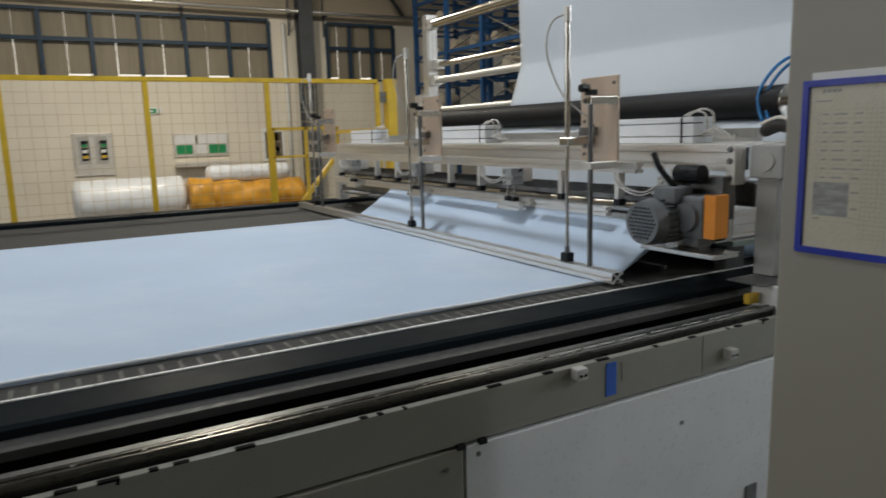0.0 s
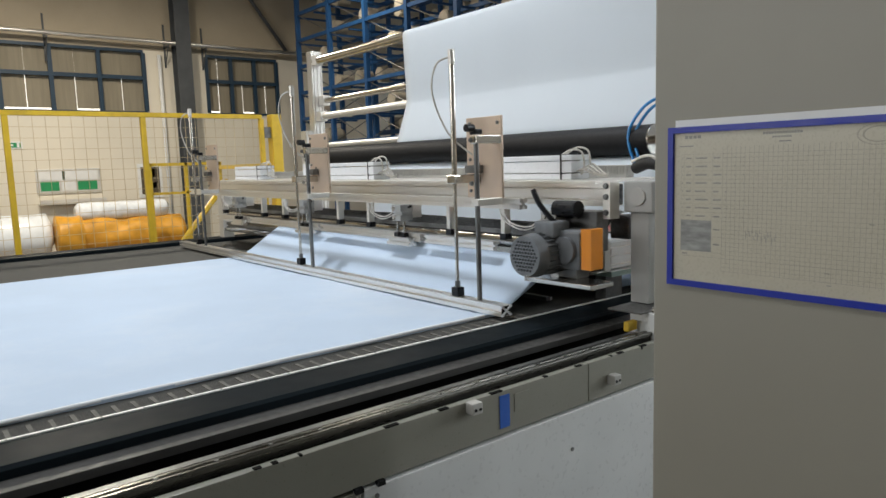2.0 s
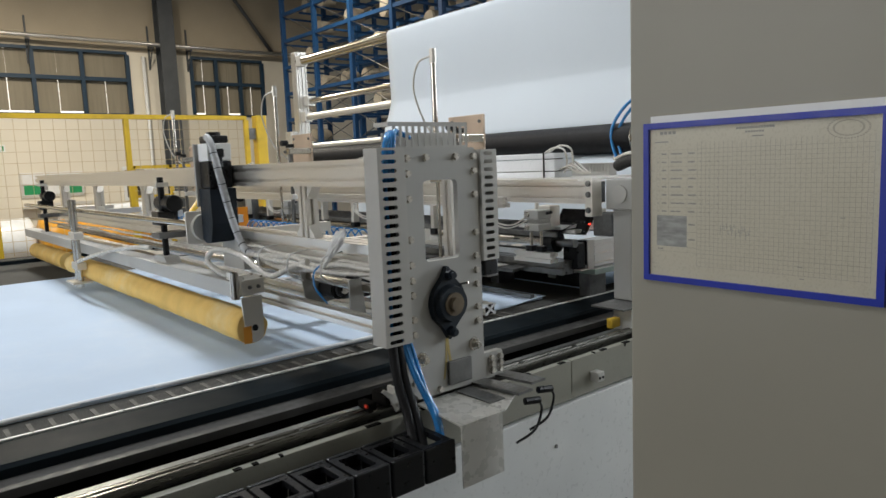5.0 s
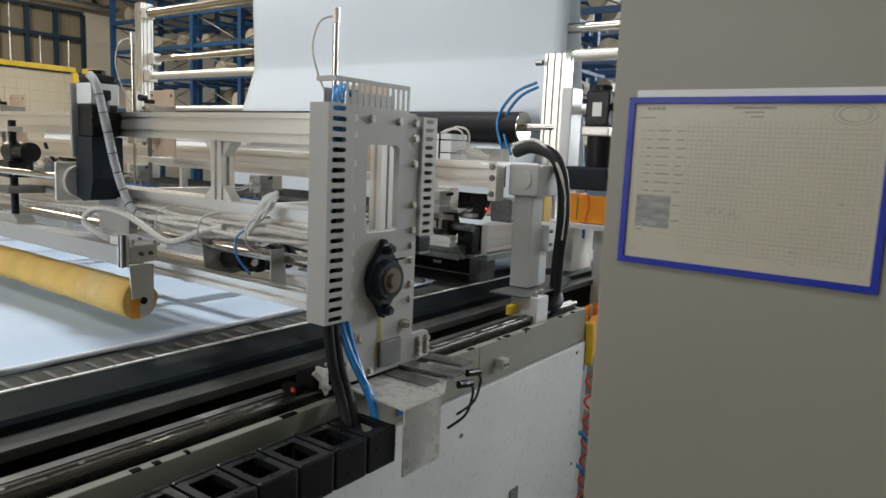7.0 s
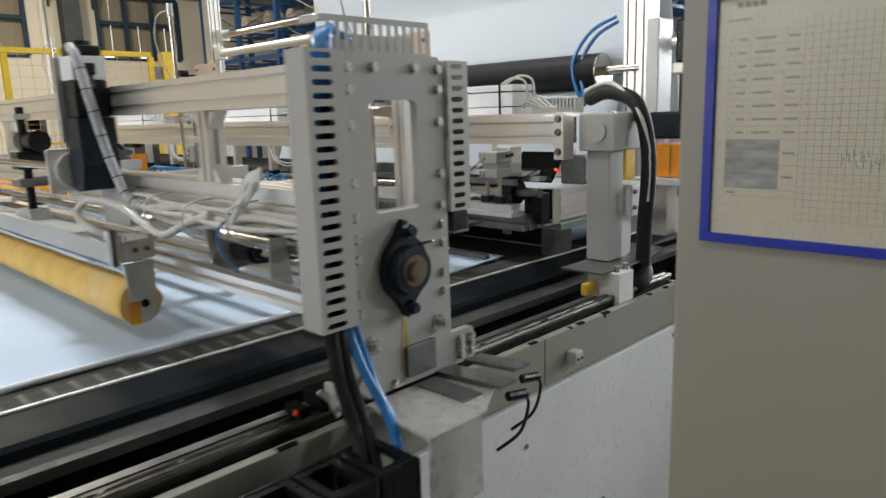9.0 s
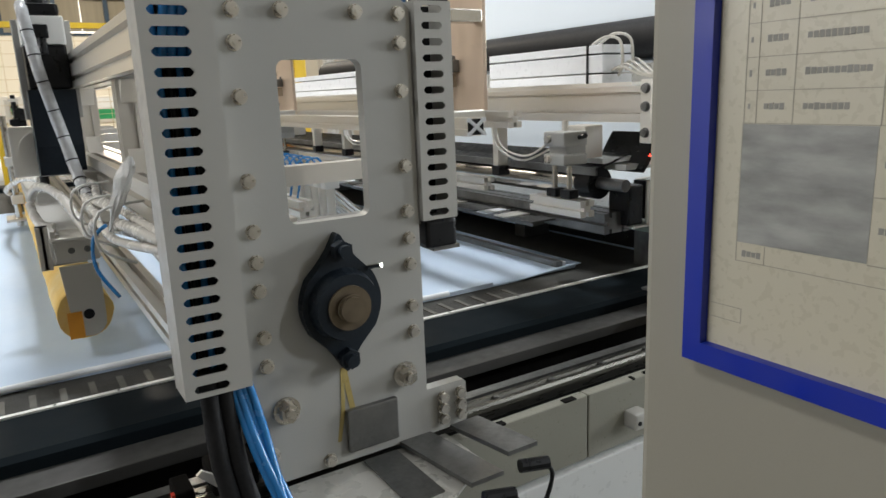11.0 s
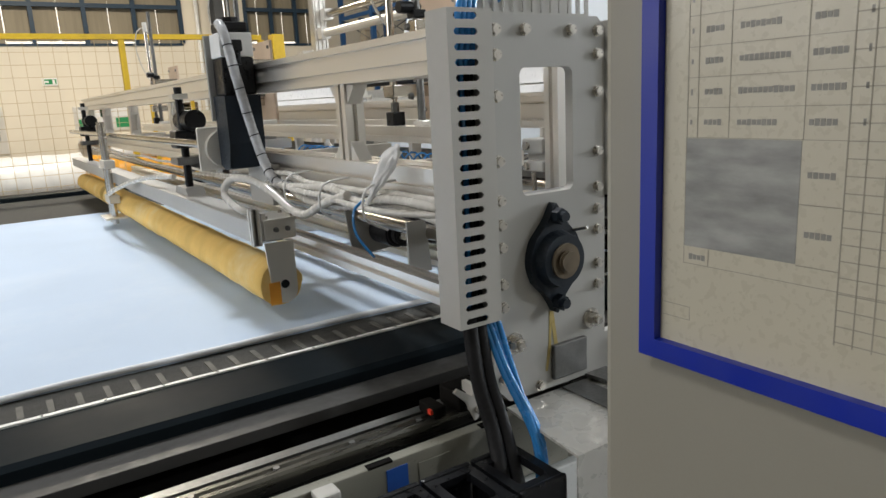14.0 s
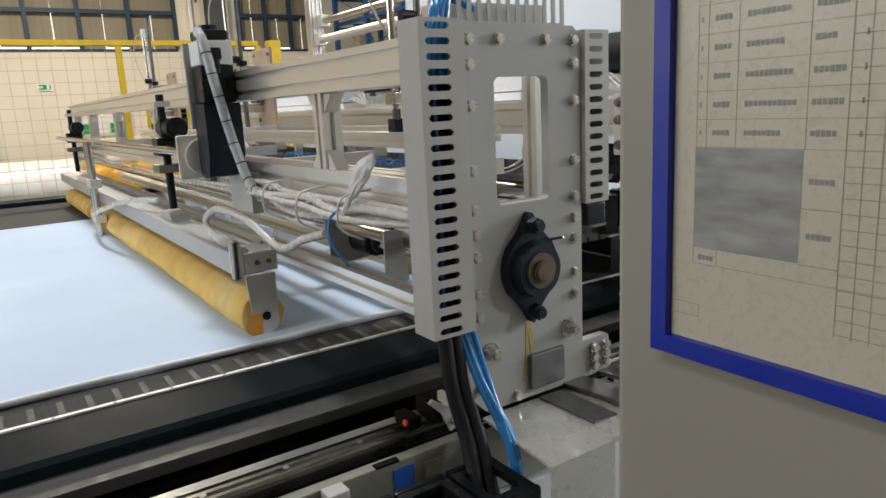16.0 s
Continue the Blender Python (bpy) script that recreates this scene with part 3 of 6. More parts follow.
part("guide_strip", bm, BELT_MARK, table, "pale cross strips along the belt edge", kind="stuff")
bm = bmesh.new()
for i in range(40):
    box(bm, -2.0 + i * 0.11, -2.0 + i * 0.11 + 0.004, NEAR - 0.004, NEAR + 0.004, ZB + 0.003, ZB + 0.0045)
part("strip_pin", bm, STEEL_D, table, kind="stuff")
for x in (-5, -2.6, -0.2, 2.2, 3.6):
    for y in (2.3, 6.2):
        part("leg", B(x - 0.08, x + 0.08, y - 0.08, y + 0.08, 0, 0.36), STEEL_D, table)

base = thing("rail_bed", "cream machine side bed with greasy guide rail on top", "machine bed", (0, 1.9, 0))
PE = 2.945
part("upper_panel", B(X0, 2.0985, 1.835, 1.86, 1.0, 1.140, bevel=0.003), CREAM, base, "cream upper side panel with chipped edge")
part("upper_panel", B(2.1015, PE, 1.835, 1.86, 1.0, 1.140, bevel=0.003), CREAM, base, "cream upper side panel with chipped edge")
part("lower_panel", B(1.16, PE - 0.005, 1.826, 1.86, 0.02, 0.992, bevel=0.004), PAINT_W, base, "white lower side door")
part("lower_panel", B(-1.2, 1.152, 1.826, 1.86, 0.02, 0.992, bevel=0.004), CREAM, base)
part("lower_panel", B(X0, -1.208, 1.826, 1.86, 0.02, 0.992, bevel=0.004), CREAM, base)
part("bed_frame", B(X0, PE - 0.01, 1.86, 2.0, 0.0, 1.128), GREASE, base, "greasy dark bed top")
bm = B(X0, PE, 1.888, 1.912, 1.128, 1.150)
prism([(1.880, 1.150), (1.920, 1.150), (1.920, 1.158), (1.916, 1.163), (1.906, 1.163), (1.903, 1.157), (1.897, 1.157), (1.894, 1.163), (1.884, 1.163), (1.880, 1.158)], "x", X0, PE, bm)
part("guide_rail", bm, RAIL, base, "shiny ground steel guide rail")
part("rack_bar", B(X0, PE, 1.95, 1.975, 1.128, 1.15), STEEL_D, base)
part("end_cap", B(PE - 0.002, PE + 0.01, 1.84, 2.0, 0.0, 1.135), PAINT_W, base)
# chipped paint flakes along the panel's top edge
rc = random.Random(3)
bm = bmesh.new()
x = -2.5
while x < 2.9:
    L = rc.uniform(0.006, 0.05)
    box(bm, x, x + L, 1.8338, 1.848, 1.1405 - rc.uniform(0.001, 0.004), 1.1425)
    if rc.random() < 0.25:
        q = x + L * rc.random()
        box(bm, q, q + rc.uniform(0.004, 0.012), 1.8338, 1.845, 1.128, 1.1425)
    x += L + rc.uniform(0.02, 0.26)
part("chipped_edge", bm, GREASE, base, "bare dark chipped paint edge", kind="stuff")
bm = bmesh.new()
for x in range(60):
    cyl(bm, (-5.5 + x * 0.14, 1.9, 1.160), (-5.5 + x * 0.14, 1.9, 1.1645), 0.006, 8)
part("rail_screw", bm, STEEL_D, base, kind="stuff")
for (x, z) in ((1.55, 1.155 - 0.03), (2.222, 1.06)):
    part("limit_switch", B(x - 0.020, x + 0.020, 1.80, 1.835, z - 0.018, z + 0.018, bevel=0.005), DUCT, base, "small grey limit switch block")
    for s in (-0.011, 0.012):
        part("switch_hole", C((x + s * 0.8, 1.8005, z - 0.003), (x + s * 0.8, 1.798, z - 0.003), 0.005, 10), BLACK, base)
solo("marking_tape", B(1.670, 1.712, 1.8325, 1.8347, 1.021, 1.126), BLUE_T, "short vertical strip of blue marking tape on the panel", "tape")
solo("marking_tape", B(1.735, 1.80, 1.8328, 1.8347, 1.06, 1.118), CREAM, "yellowed clear tape patch on the panel", "tape")
for (x, z) in ((1.20, 0.965), (1.10, 0.945), (2.86, 0.96), (2.88, 0.45), (2.0, 0.86)):
    part("panel_screw", C((x, 1.826, z), (x, 1.822, z), 0.007, 10), STEEL_D, base)
vent = part("handle_slot", B(2.345, 2.405, 1.820, 1.827, 0.36, 0.53, bevel=0.003), STEEL_D, base, "dark recessed door handle")
for (x) in (1.145, 1.215):
    part("hinge", B(x - 0.012, x + 0.012, 1.82, 1.836, 0.99, 1.004), BLACK, base)

# cloth lying on the belt, with a thick rolled edge
bm = bmesh.new()
nx, ny = 90, 36
rows = []
CX0, CX1, CY0, CY1 = -5.5, 2.30, 2.425, 5.20
def cloth_z(x, y):
    e = min(y - CY0, CY1 - y)
    return ZB + 0.006 + 0.005 * math.exp(-max(0, e) * 30) + 0.0022 * noise.noise(Vector((x * 2.0, y * 1.3, 0)))
for i in range(nx + 1):
    x = CX0 + (CX1 - CX0) * i / nx
    row = []
    for j in range(ny + 1):
        v = j / ny
        y = CY0 + (CY1 - CY0) * (0.5 - 0.5 * math.cos(math.pi * v))
        wob = 0.008 * noise.noise(Vector((x * 3, 0.0 if j < ny / 2 else 5.0, 2)))
        if j in (0, ny):
            y += wob
        row.append(bm.verts.new((x, y, cloth_z(x, y))))
    rows.append(row)
for a, b in zip(rows, rows[1:]):
    for j in range(ny):
        bm.faces.new((a[j], b[j], b[j + 1], a[j + 1])).smooth = True
low = [bm.verts.new((r[0].co.x, r[0].co.y + 0.002, ZB - 0.001)) for r in rows]
for i in range(nx):
    bm.faces.new((low[i], low[i + 1], rows[i + 1][0], rows[i][0]))
solo("cloth_sheet", bm, CLOTH, "pale blue nonwoven cloth sheet lying flat on the belt", "cloth", at=(0, 3.8, ZB))
solo("cloth_edge", hose([(CX0 + 0.15 * i, CY0 + 0.004 * math.sin(i * 1.7) + 0.004, ZB + 0.009) for i in range(52)], 0.007, 8, 3), mat("white_cloth_edge", (0.86, 0.88, 0.90), 0.85, 0, 0.05, 20, 0.3, 200), "fluffy white rolled edge of the cloth sheet", "cloth edge")

fh = thing("feed_housing", "pale grey machine housing behind the cloth web", "machine housing", (4.5, 4.2, 0))
part("front_panel", B(4.30, 4.34, 1.2, 6.9, 0.0, 1.10, bevel=0.006), PAINT_W, fh)
part("body", B(4.34, 5.2, 1.2, 6.9, 0.0, 1.08), PAINT_W, fh)

# ---- cutting bridge across the table ----
GLASS_E = mat("green_grey_edge", (0.30, 0.38, 0.34), 0.4, 0.0, 0.1, 20)
bridge = thing("cutting_bridge", "aluminium cutting bridge with press rollers across the table", "machine bridge", (2.6, 4.2, ZB))
BY1 = 6.45
part("main_beam", prism([(2.60, 1.7415), (2.60, 1.7255), (2.606, 1.7250), (2.640, 1.7250), (2.640, 1.7195), (2.615, 1.7190), (2.615, 1.679), (2.640, 1.6785), (2.640, 1.6695), (2.612, 1.669), (2.612, 1.646), (2.705, 1.646), (2.705, 1.7415)], "y", 2.135, BY1), ALU, bridge, "wide grooved aluminium main beam")
part("beam_cap", B(2.604, 2.70, 2.1325, 2.1345, 1.650, 1.738), BLACK, bridge)
part("end_block", B(2.555, 2.62, 2.090, 2.128, 1.598, 1.757, bevel=0.004), ALU_X, bridge)
for z in (1.625, 1.69, 1.735):
    part("end_bolt", bolt(bmesh.new(), 2.5555, 2.109, z, 0.010, "x"), STEEL_D, bridge)
part("front_rail", slot_profile(bmesh.new(), "y", 2.40, 6.42, 2.37, 1.665, 0.045, 0.045), ALU, bridge)
part("top_plate", B(2.602, 3.10, 2.20, BY1, 1.742, 1.752), ALU_X, bridge)
part("gear_box", B(2.62, 2.80, 1.935, 2.07, 1.625, 1.750, bevel=0.006), PLATE, bridge, "grey-white gear housing")
part("gear_cover", C((2.6195, 2.00, 1.69), (2.612, 2.00, 1.69), 0.036, 24), DUCT, bridge)
part("pillar", B(2.66, 2.76, 6.5, 6.6, ZB - 0.02, 1.74, bevel=0.004), ALU_X, bridge)
part("pillar", B(2.655, 2.745, 1.972, 2.06, 1.245, 1.625, bevel=0.004), PLATE, bridge, "grey-white upright end plate")
part("pillar_flange", B(2.765, 2.83, 1.985, 2.05, ZB - 0.03, 1.40, bevel=0.004), PAINT_W, bridge)
part("pillar_block", B(2.77, 2.93, 1.95, 2.07, 1.39, 1.50, bevel=0.005), PAINT_W, bridge, "white bolted block")
for z in (1.42, 1.475):
    part("block_bolt", bolt(bmesh.new(), 2.785, 1.95, z, 0.007), STEEL_D, bridge)
part("foot_block", B(2.548, 2.638, 1.865, 1.985, 1.128, 1.236, bevel=0.003), PAINT_W, bridge, "white foot block")
for x in (2.565, 2.62):
    part("foot_bolt", C((x, 1.885, 1.236), (x, 1.885, 1.258), 0.009, 10), STEEL, bridge)
bm = B(2.50, 2.80, 1.90, 2.06, 1.236, 1.242)
prism([(2.80, 1.236), (2.90, 1.262), (2.90, 1.268), (2.80, 1.242)], "y", 1.90, 2.06, bm)
part("wiper_plate", bm, STEEL_D, bridge, "thin dark wiper plate")
part("elbow", hose([(2.80, 1.93, 1.22), (2.77, 1.90, 1.19), (2.72, 1.90, 1.165), (2.70, 1.93, 1.145)], 0.034, 12, 6), RUBBER, bridge, "black rubber elbow")
part("yellow_tag", B(2.475, 2.535, 1.94, 1.965, 1.165, 1.205, bevel=0.006), YELLOW, bridge, "worn yellow sensor tag")
part("yellow_cover", B(2.90, 2.97, 2.05, 2.09, 1.50, 1.64, bevel=0.004), YELLOW, bridge, "yellow plastic cover")
part("cross_profile", slot_profile(bmesh.new(), "x", 2.80, 3.30, 2.315, 1.405, 0.09, 0.12), ALU, bridge, "aluminium profile lying on the table")
part("profile_cap", B(2.790, 2.7985, 2.272, 2.358, 1.348, 1.462), BLACK, bridge, "black plastic end cap")
part("thin_bracket", B(2.742, 2.786, 2.262, 2.268, 1.340, 1.47), ALU_X, bridge)
part("thin_bracket", B(2.690, 2.786, 2.262, 2.36, 1.337, 1.343), ALU_X, bridge)
part("bearing_stand", B(2.675, 2.735, 2.27, 2.35, 1.345, 1.462, bevel=0.006), BLACK, bridge, "black bearing stand")
part("lever", prism([(2.715, 1.525), (2.725, 1.518), (2.80, 1.607), (2.790, 1.615)], "y", 2.20, 2.235), PAINT_W, bridge, "slanted white lever")
part("lever_plate", prism([(2.69, 1.51), (2.70, 1.50), (2.79, 1.60), (2.76, 1.61)], "y", 2.24, 2.42), BLACK, bridge)
for k in range(2):
    part("guide_tray", prism([(2.60 + 0.05 * k, 1.545 - 0.02 * k), (2.72 + 0.03 * k, 1.545 - 0.02 * k), (2.72 + 0.03 * k, 1.530 - 0.02 * k), (2.60 + 0.05 * k, 1.530 - 0.02 * k)], "y", 2.30 - 0.04 * k, 2.55), PAINT_W, bridge)
part("motor_clamp", B(2.70, 2.80, 2.10, 2.20, 1.50, 1.60, bevel=0.008), STEEL_D, bridge)
for ya, yb in ((2.72, 3.26), (3.30, 4.38), (4.42, 5.50), (5.54, 6.20)):
    part("press_bar", slot_profile(bmesh.new(), "y", ya, yb, 2.51, 1.447, 0.042, 0.042), ALU, bridge, "slotted aluminium press bar")
part("cover_plate", prism([(2.575, 1.512), (2.70, 1.545), (2.70, 1.552), (2.575, 1.519)], "y", 2.30, 6.2), BLACK, bridge, "dark sloping cover plate over the roller")
part("cover_lip", B(2.572, 2.580, 2.30, 6.2, 1.499, 1.521), STEEL_D, bridge)
part("press_roller", C((2.63, 2.40, 1.47), (2.63, 6.2, 1.47), 0.045, 24), STEEL, bridge, "polished steel press roller", True)
part("roller_cap", C((2.63, 2.34, 1.47), (2.63, 2.40, 1.47), 0.047, 24), BLACK, bridge)
part("roller_shaft", C((2.63, 2.24, 1.47), (2.63, 2.34, 1.47), 0.018, 16), STEEL_D, bridge)
part("lower_rail", slot_profile(bmesh.new(), "y", 2.30, 6.3, 2.66, 1.355, 0.10, 0.06), STEEL_D, bridge)
part("knife_rail", B(2.55, 2.60, 2.55, 6.2, 1.322, 1.345, bevel=0.002), STEEL_D, bridge)
rz = random.Random(8)
y = 2.50
while y < 6.0:
    L = rz.uniform(0.05, 0.16)
    part("knife_shim", B(2.50, 2.60, y, y + L, 1.346, 1.350), (VALVE, STEEL_D, ALU_X)[int(y * 10) % 3], bridge)
    y += L + rz.uniform(0.01, 0.05)
for n, y in enumerate((2.33, 3.45, 4.57, 5.69)):
    bm = B(2.445, 2.53, y - 0.042, y + 0.042, 1.588, 1.628, bevel=0.005)
    box(bm, 2.445, 2.53, y - 0.042, y + 0.042, 1.538, 1.568, bevel=0.005)
    box(bm, 2.462, 2.53, y - 0.034, y + 0.036, 1.566, 1.590)
    c = part("clamp", bm, PLATE, bridge, "grey-white air clamp block")
    part("clamp_slide", B(2.532, 2.60, y - 0.03, y + 0.05, 1.55, 1.640, bevel=0.004), ALU_X, bridge)
    for z in (1.553, 1.608):
        part("clamp_bolt", bolt(bmesh.new(), 2.445, y + 0.02, z, 0.009, "x"), BOLT, c)
    part("clamp_fitting", C((2.50, y - 0.042, 1.612), (2.49, y - 0.075, 1.618), 0.007, 10), BLACK, c)
    part("clamp_fitting", C((2.50, y + 0.015, 1.628), (2.50, y + 0.015, 1.655), 0.009, 10), ALU_X, c)
    for s in (-0.03, 0.028):
        part("clamp_rod", C((2.475, y + s, 1.455), (2.475, y + s, 1.538), 0.0075, 12), STEEL, bridge)
        part("clamp_pad", B(2.458, 2.492, y + s - 0.019, y + s + 0.019, 1.448, 1.472, bevel=0.003), BLACK, bridge)
    part("clamp_foot", slot_profile(bmesh.new(), "y", y - 0.10, y + 0.11, 2.475, 1.425, 0.05, 0.044), ALU, bridge, "short aluminium clamp foot")
    for k in range(2):
        q = 0.025 * k
        part("air_hose", hose([(2.49, y + 0.045, 1.61 - q), (2.47, y + 0.14 + q, 1.555 - q * 0.6), (2.475, y + 0.27 + q, 1.575), (2.50, y + 0.33 + q, 1.645)], 0.0036, 6, 6), HOSE_W, bridge)
for y in (2.65, 3.05, 3.80, 4.15, 4.92, 5.27, 6.02):
    part("bracket", B(2.485, 2.525, y - 0.013, y + 0.013, 1.512, 1.645, bevel=0.003), ALU_X, bridge)
    part("bracket_rod", C((2.505, y, 1.50), (2.505, y, 1.56), 0.006, 10), STEEL, bridge)
    part("bracket_foot", B(2.484, 2.526, y - 0.02, y + 0.02, 1.482, 1.512, bevel=0.003), BLACK, bridge)
# white cable boxes on the bridge top
for y0, y1 in ((2.475, 3.06), (4.15, 5.12), (5.88, 6.42)):
    wb = thing("cable_box", "white aluminium valve box lying on the bridge", "valve box", (2.9, (y0 + y1) / 2, 1.752), "valve boxes")
    for z0, z1 in ((1.753, 1.780), (1.785, 1.838), (1.843, 1.868)):
        part("profile", B(2.77, 2.90, y0, y1, z0, z1, bevel=0.003), VALVE, wb)
    part("strap", B(2.767, 2.903, y0 + 0.06, y0 + 0.068, 1.753, 1.871), BLACK, wb)
    for k in range(4):
        part("tube", hose([(2.80 + 0.02 * k, y0 - 0.01, 1.79), (2.80 + 0.02 * k, y0 - 0.05, 1.80 + 0.008 * k), (2.82, y0 - 0.10 - 0.02 * k, 1.775), (2.84, y0 - 0.16, 1.765 + 0.006 * k)], 0.004, 6, 5), HOSE_W, wb)
    part("tube", hose([(2.82, y0 + 0.10, 1.870), (2.82, y0 + 0.04, 1.892), (2.82, y0 - 0.02, 1.88), (2.82, y0 - 0.035, 1.82), (2.83, y0 - 0.01, 1.775)], 0.005, 6, 5), HOSE_W, wb)
    part("tube", hose([(2.85, y0 + 0.10, 1.872), (2.85, y0 + 0.03, 1.902), (2.85, y0 - 0.035, 1.885), (2.85, y0 - 0.05, 1.82), (2.86, y0 - 0.07, 1.775)], 0.005, 6, 5), HOSE_W, wb)


def comb_duct(a, b, u, v, w, h, pitch=0.018):
    """A slotted wiring duct: a closed trough whose walls are rows of fingers."""
    bm = bmesh.new()
    box(bm, u - w / 2, u + w / 2, a, b, v, v + h * 0.3)
    box(bm, u - w / 2, u + w / 2, a, b, v + h * 0.92, v + h)
    box(bm, u - w / 2 + 0.012, u + w / 2, a, b, v + h * 0.3, v + h * 0.92)
    for i in range(int((b - a) / pitch)):
        y = a + pitch * i
        box(bm, u - w / 2, u - w / 2 + 0.003, y, y + pitch * 0.6, v + h * 0.3, v + h * 0.92)
    return bm


cd = thing("wiring_duct", "grey slotted wiring duct along the bridge", "wiring duct", (3.05, 4.2, 1.752))
part("trough", comb_duct(2.35, 6.4, 3.05, 1.752, 0.06, 0.06), DUCT, cd)
ct = thing("support_table", "white-topped support table behind the cutting knife", "table", (3.0, 4.2, 1.0))
part("tabletop", B(2.785, 3.35, 2.257, 6.25, 1.312, 1.335, bevel=0.002), PAINT_W, ct)
part("edge", B(2.7805, 2.785, 2.257, 6.25, 1.310, 1.333), GLASS_E, ct, "greenish cut edge")
part("end_edge", B(2.7805, 3.35, 2.2525, 2.257, 1.310, 1.333), GLASS_E, ct, "greenish cut edge")
part("skirt", B(2.935, 2.945, 2.42, 6.2, ZB + 0.006, 1.311), BLACK, ct, "black skirt sheet under the tabletop")
for y, z in ((2.62, 1.235), (2.86, 1.262), (3.4, 1.25)):
    part("label_plate", B(2.932, 2.9345, y, y + 0.05, z, z + 0.016), WHITE, ct)
for y in np.arange(2.30, 6.2, 0.60):
    part("leg", B(2.80, 2.92, y, y + 0.06, ZB - 0.002, 1.312), STEEL_D, ct)

# clamp bar with its three lifting rods
bar = thing("clamp_bar", "long aluminium clamp bar resting on the cloth", "clamp bar", (2.19, 4.3, ZB))
bm = slot_profile(bmesh.new(), "y", 2.345, 6.25, 2.200, ZB + 0.036, 0.056, 0.045)
part("profile", bm, ALU, bar)
part("end_recess", B(2.176, 2.224, 2.3440, 2.3448, ZB + 0.016, ZB + 0.056), BLACK, bar)
bm = bmesh.new()
ex, ez = 2.200, ZB + 0.036
for s in (-1, 1):
    prism([(ex - 0.026, ez - s * 0.021), (ex - 0.020, ez - s * 0.021), (ex + 0.026, ez + s * 0.016), (ex + 0.026, ez + s * 0.021), (ex + 0.020, ez + s * 0.021), (ex - 0.026, ez - s * 0.016)], "y", 2.3385 + 0.0004 * s, 2.3438, bm)
    for q in (-1, 1):
        box(bm, ex + s * 0.028 - s * 0.012, ex + s * 0.028, 2.338, 2.3438, ez + q * 0.0225 - q * 0.010, ez + q * 0.0225)
part("end_web", bm, VALVE, bar, "bright cut end of the profile")
for ry in (2.655, 4.135, 5.87):
    part("guide_rod", C((2.205, ry, ZB + 0.058), (2.205, ry, 1.84), 0.008, 14), STEEL, bar, "thin steel guide rod", True)
    part("lift_rod", C((2.205, ry - 0.145, ZB + 0.058), (2.205, ry - 0.145, 1.96), 0.011, 14), STEEL_D, bar, "dark piston rod", True)
    part("rod_foot", B(2.185, 2.225, ry - 0.022, ry + 0.022, ZB + 0.058, ZB + 0.098, bevel=0.004), BLACK, bar)
    part("rod_nut", C((2.205, ry, ZB + 0.098), (2.205, ry, ZB + 0.125), 0.012, 6), STEEL_D, bar)
    lf = thing("lift_plate", "upright aluminium lift plate bolted to the bridge", "lift plate", (2.36, ry - 0.08, 1.70), "lift plates")
    part("plate", B(2.332, 2.345, ry - 0.165, ry + 0.06, 1.69, 2.045, bevel=0.003), LIFT, lf, "bare aluminium plate with warm light tinted into its colour")
    part("cylinder", C((2.205, ry, 1.755), (2.205, ry, 2.29), 0.0115, 16), STEEL, lf, "slim polished air cylinder", True)
    part("cylinder_cap", C((2.205, ry, 2.27), (2.205, ry, 2.33), 0.015, 14), ALU_X, lf)
    part("upper_guide", B(2.19, 2.335, ry - 0.165, ry - 0.125, 1.925, 1.960, bevel=0.004), STEEL, lf)
    part("lower_guide", B(2.19, 2.335, ry - 0.165, ry - 0.125, 1.664, 1.694, bevel=0.004), ALU_X, lf)
    part("rod_guide", B(2.185, 2.335, ry - 0.03, ry + 0.03, 1.758, 1.795, bevel=0.004), STEEL, lf)
    for dy, dz in ((-0.145, 2.015), (0.035, 2.02), (0.035, 1.86), (-0.02, 1.84), (0.035, 1.72)):
        part("plate_screw", C((2.332, ry + dy, dz), (2.3265, ry + dy, dz), 0.0075, 12), STEEL_D, lf)
    part("rod_clamp", B(2.186, 2.226, ry - 0.163, ry - 0.127, 1.963, 1.985, bevel=0.003), BLACK, lf)
    part("valve_block", B(2.29, 2.331, ry - 0.05, ry + 0.03, 1.80, 1.835, bevel=0.004), STEEL_D, lf)
    for dz in (1.77, 1.95):
        part("bolt", bolt(bmesh.new(), 2.178, ry - 0.145, dz - 0.01, 0.008, "x"), STEEL_D, lf)
    part("hose_tail", hose([(2.20, ry, 2.30), (2.16, ry + 0.05, 2.27), (2.15, ry + 0.07, 2.15), (2.19, ry + 0.02, 1.98), (2.26, ry - 0.06, 1.88)], 0.004, 6, 5), HOSE_W, lf)
    part("knob", C((2.15, ry - 0.145, 1.99), (2.19, ry - 0.145, 1.99), 0.016, 12), BLACK, lf)

# ---- sliding cutter head ----
cutter = thing("cutter_head", "grey motor with orange guard sliding along the bridge", "cutter", (2.40, 2.265, 1.46))
mx, my, mz = 2.25, 2.265, 1.462
part("motor", C((mx + 0.05, my, mz), (mx + 0.25, my, mz), 0.080, 28, bevel=0.006), MOTOR, cutter, "grey finned electric motor", True)
fin = None
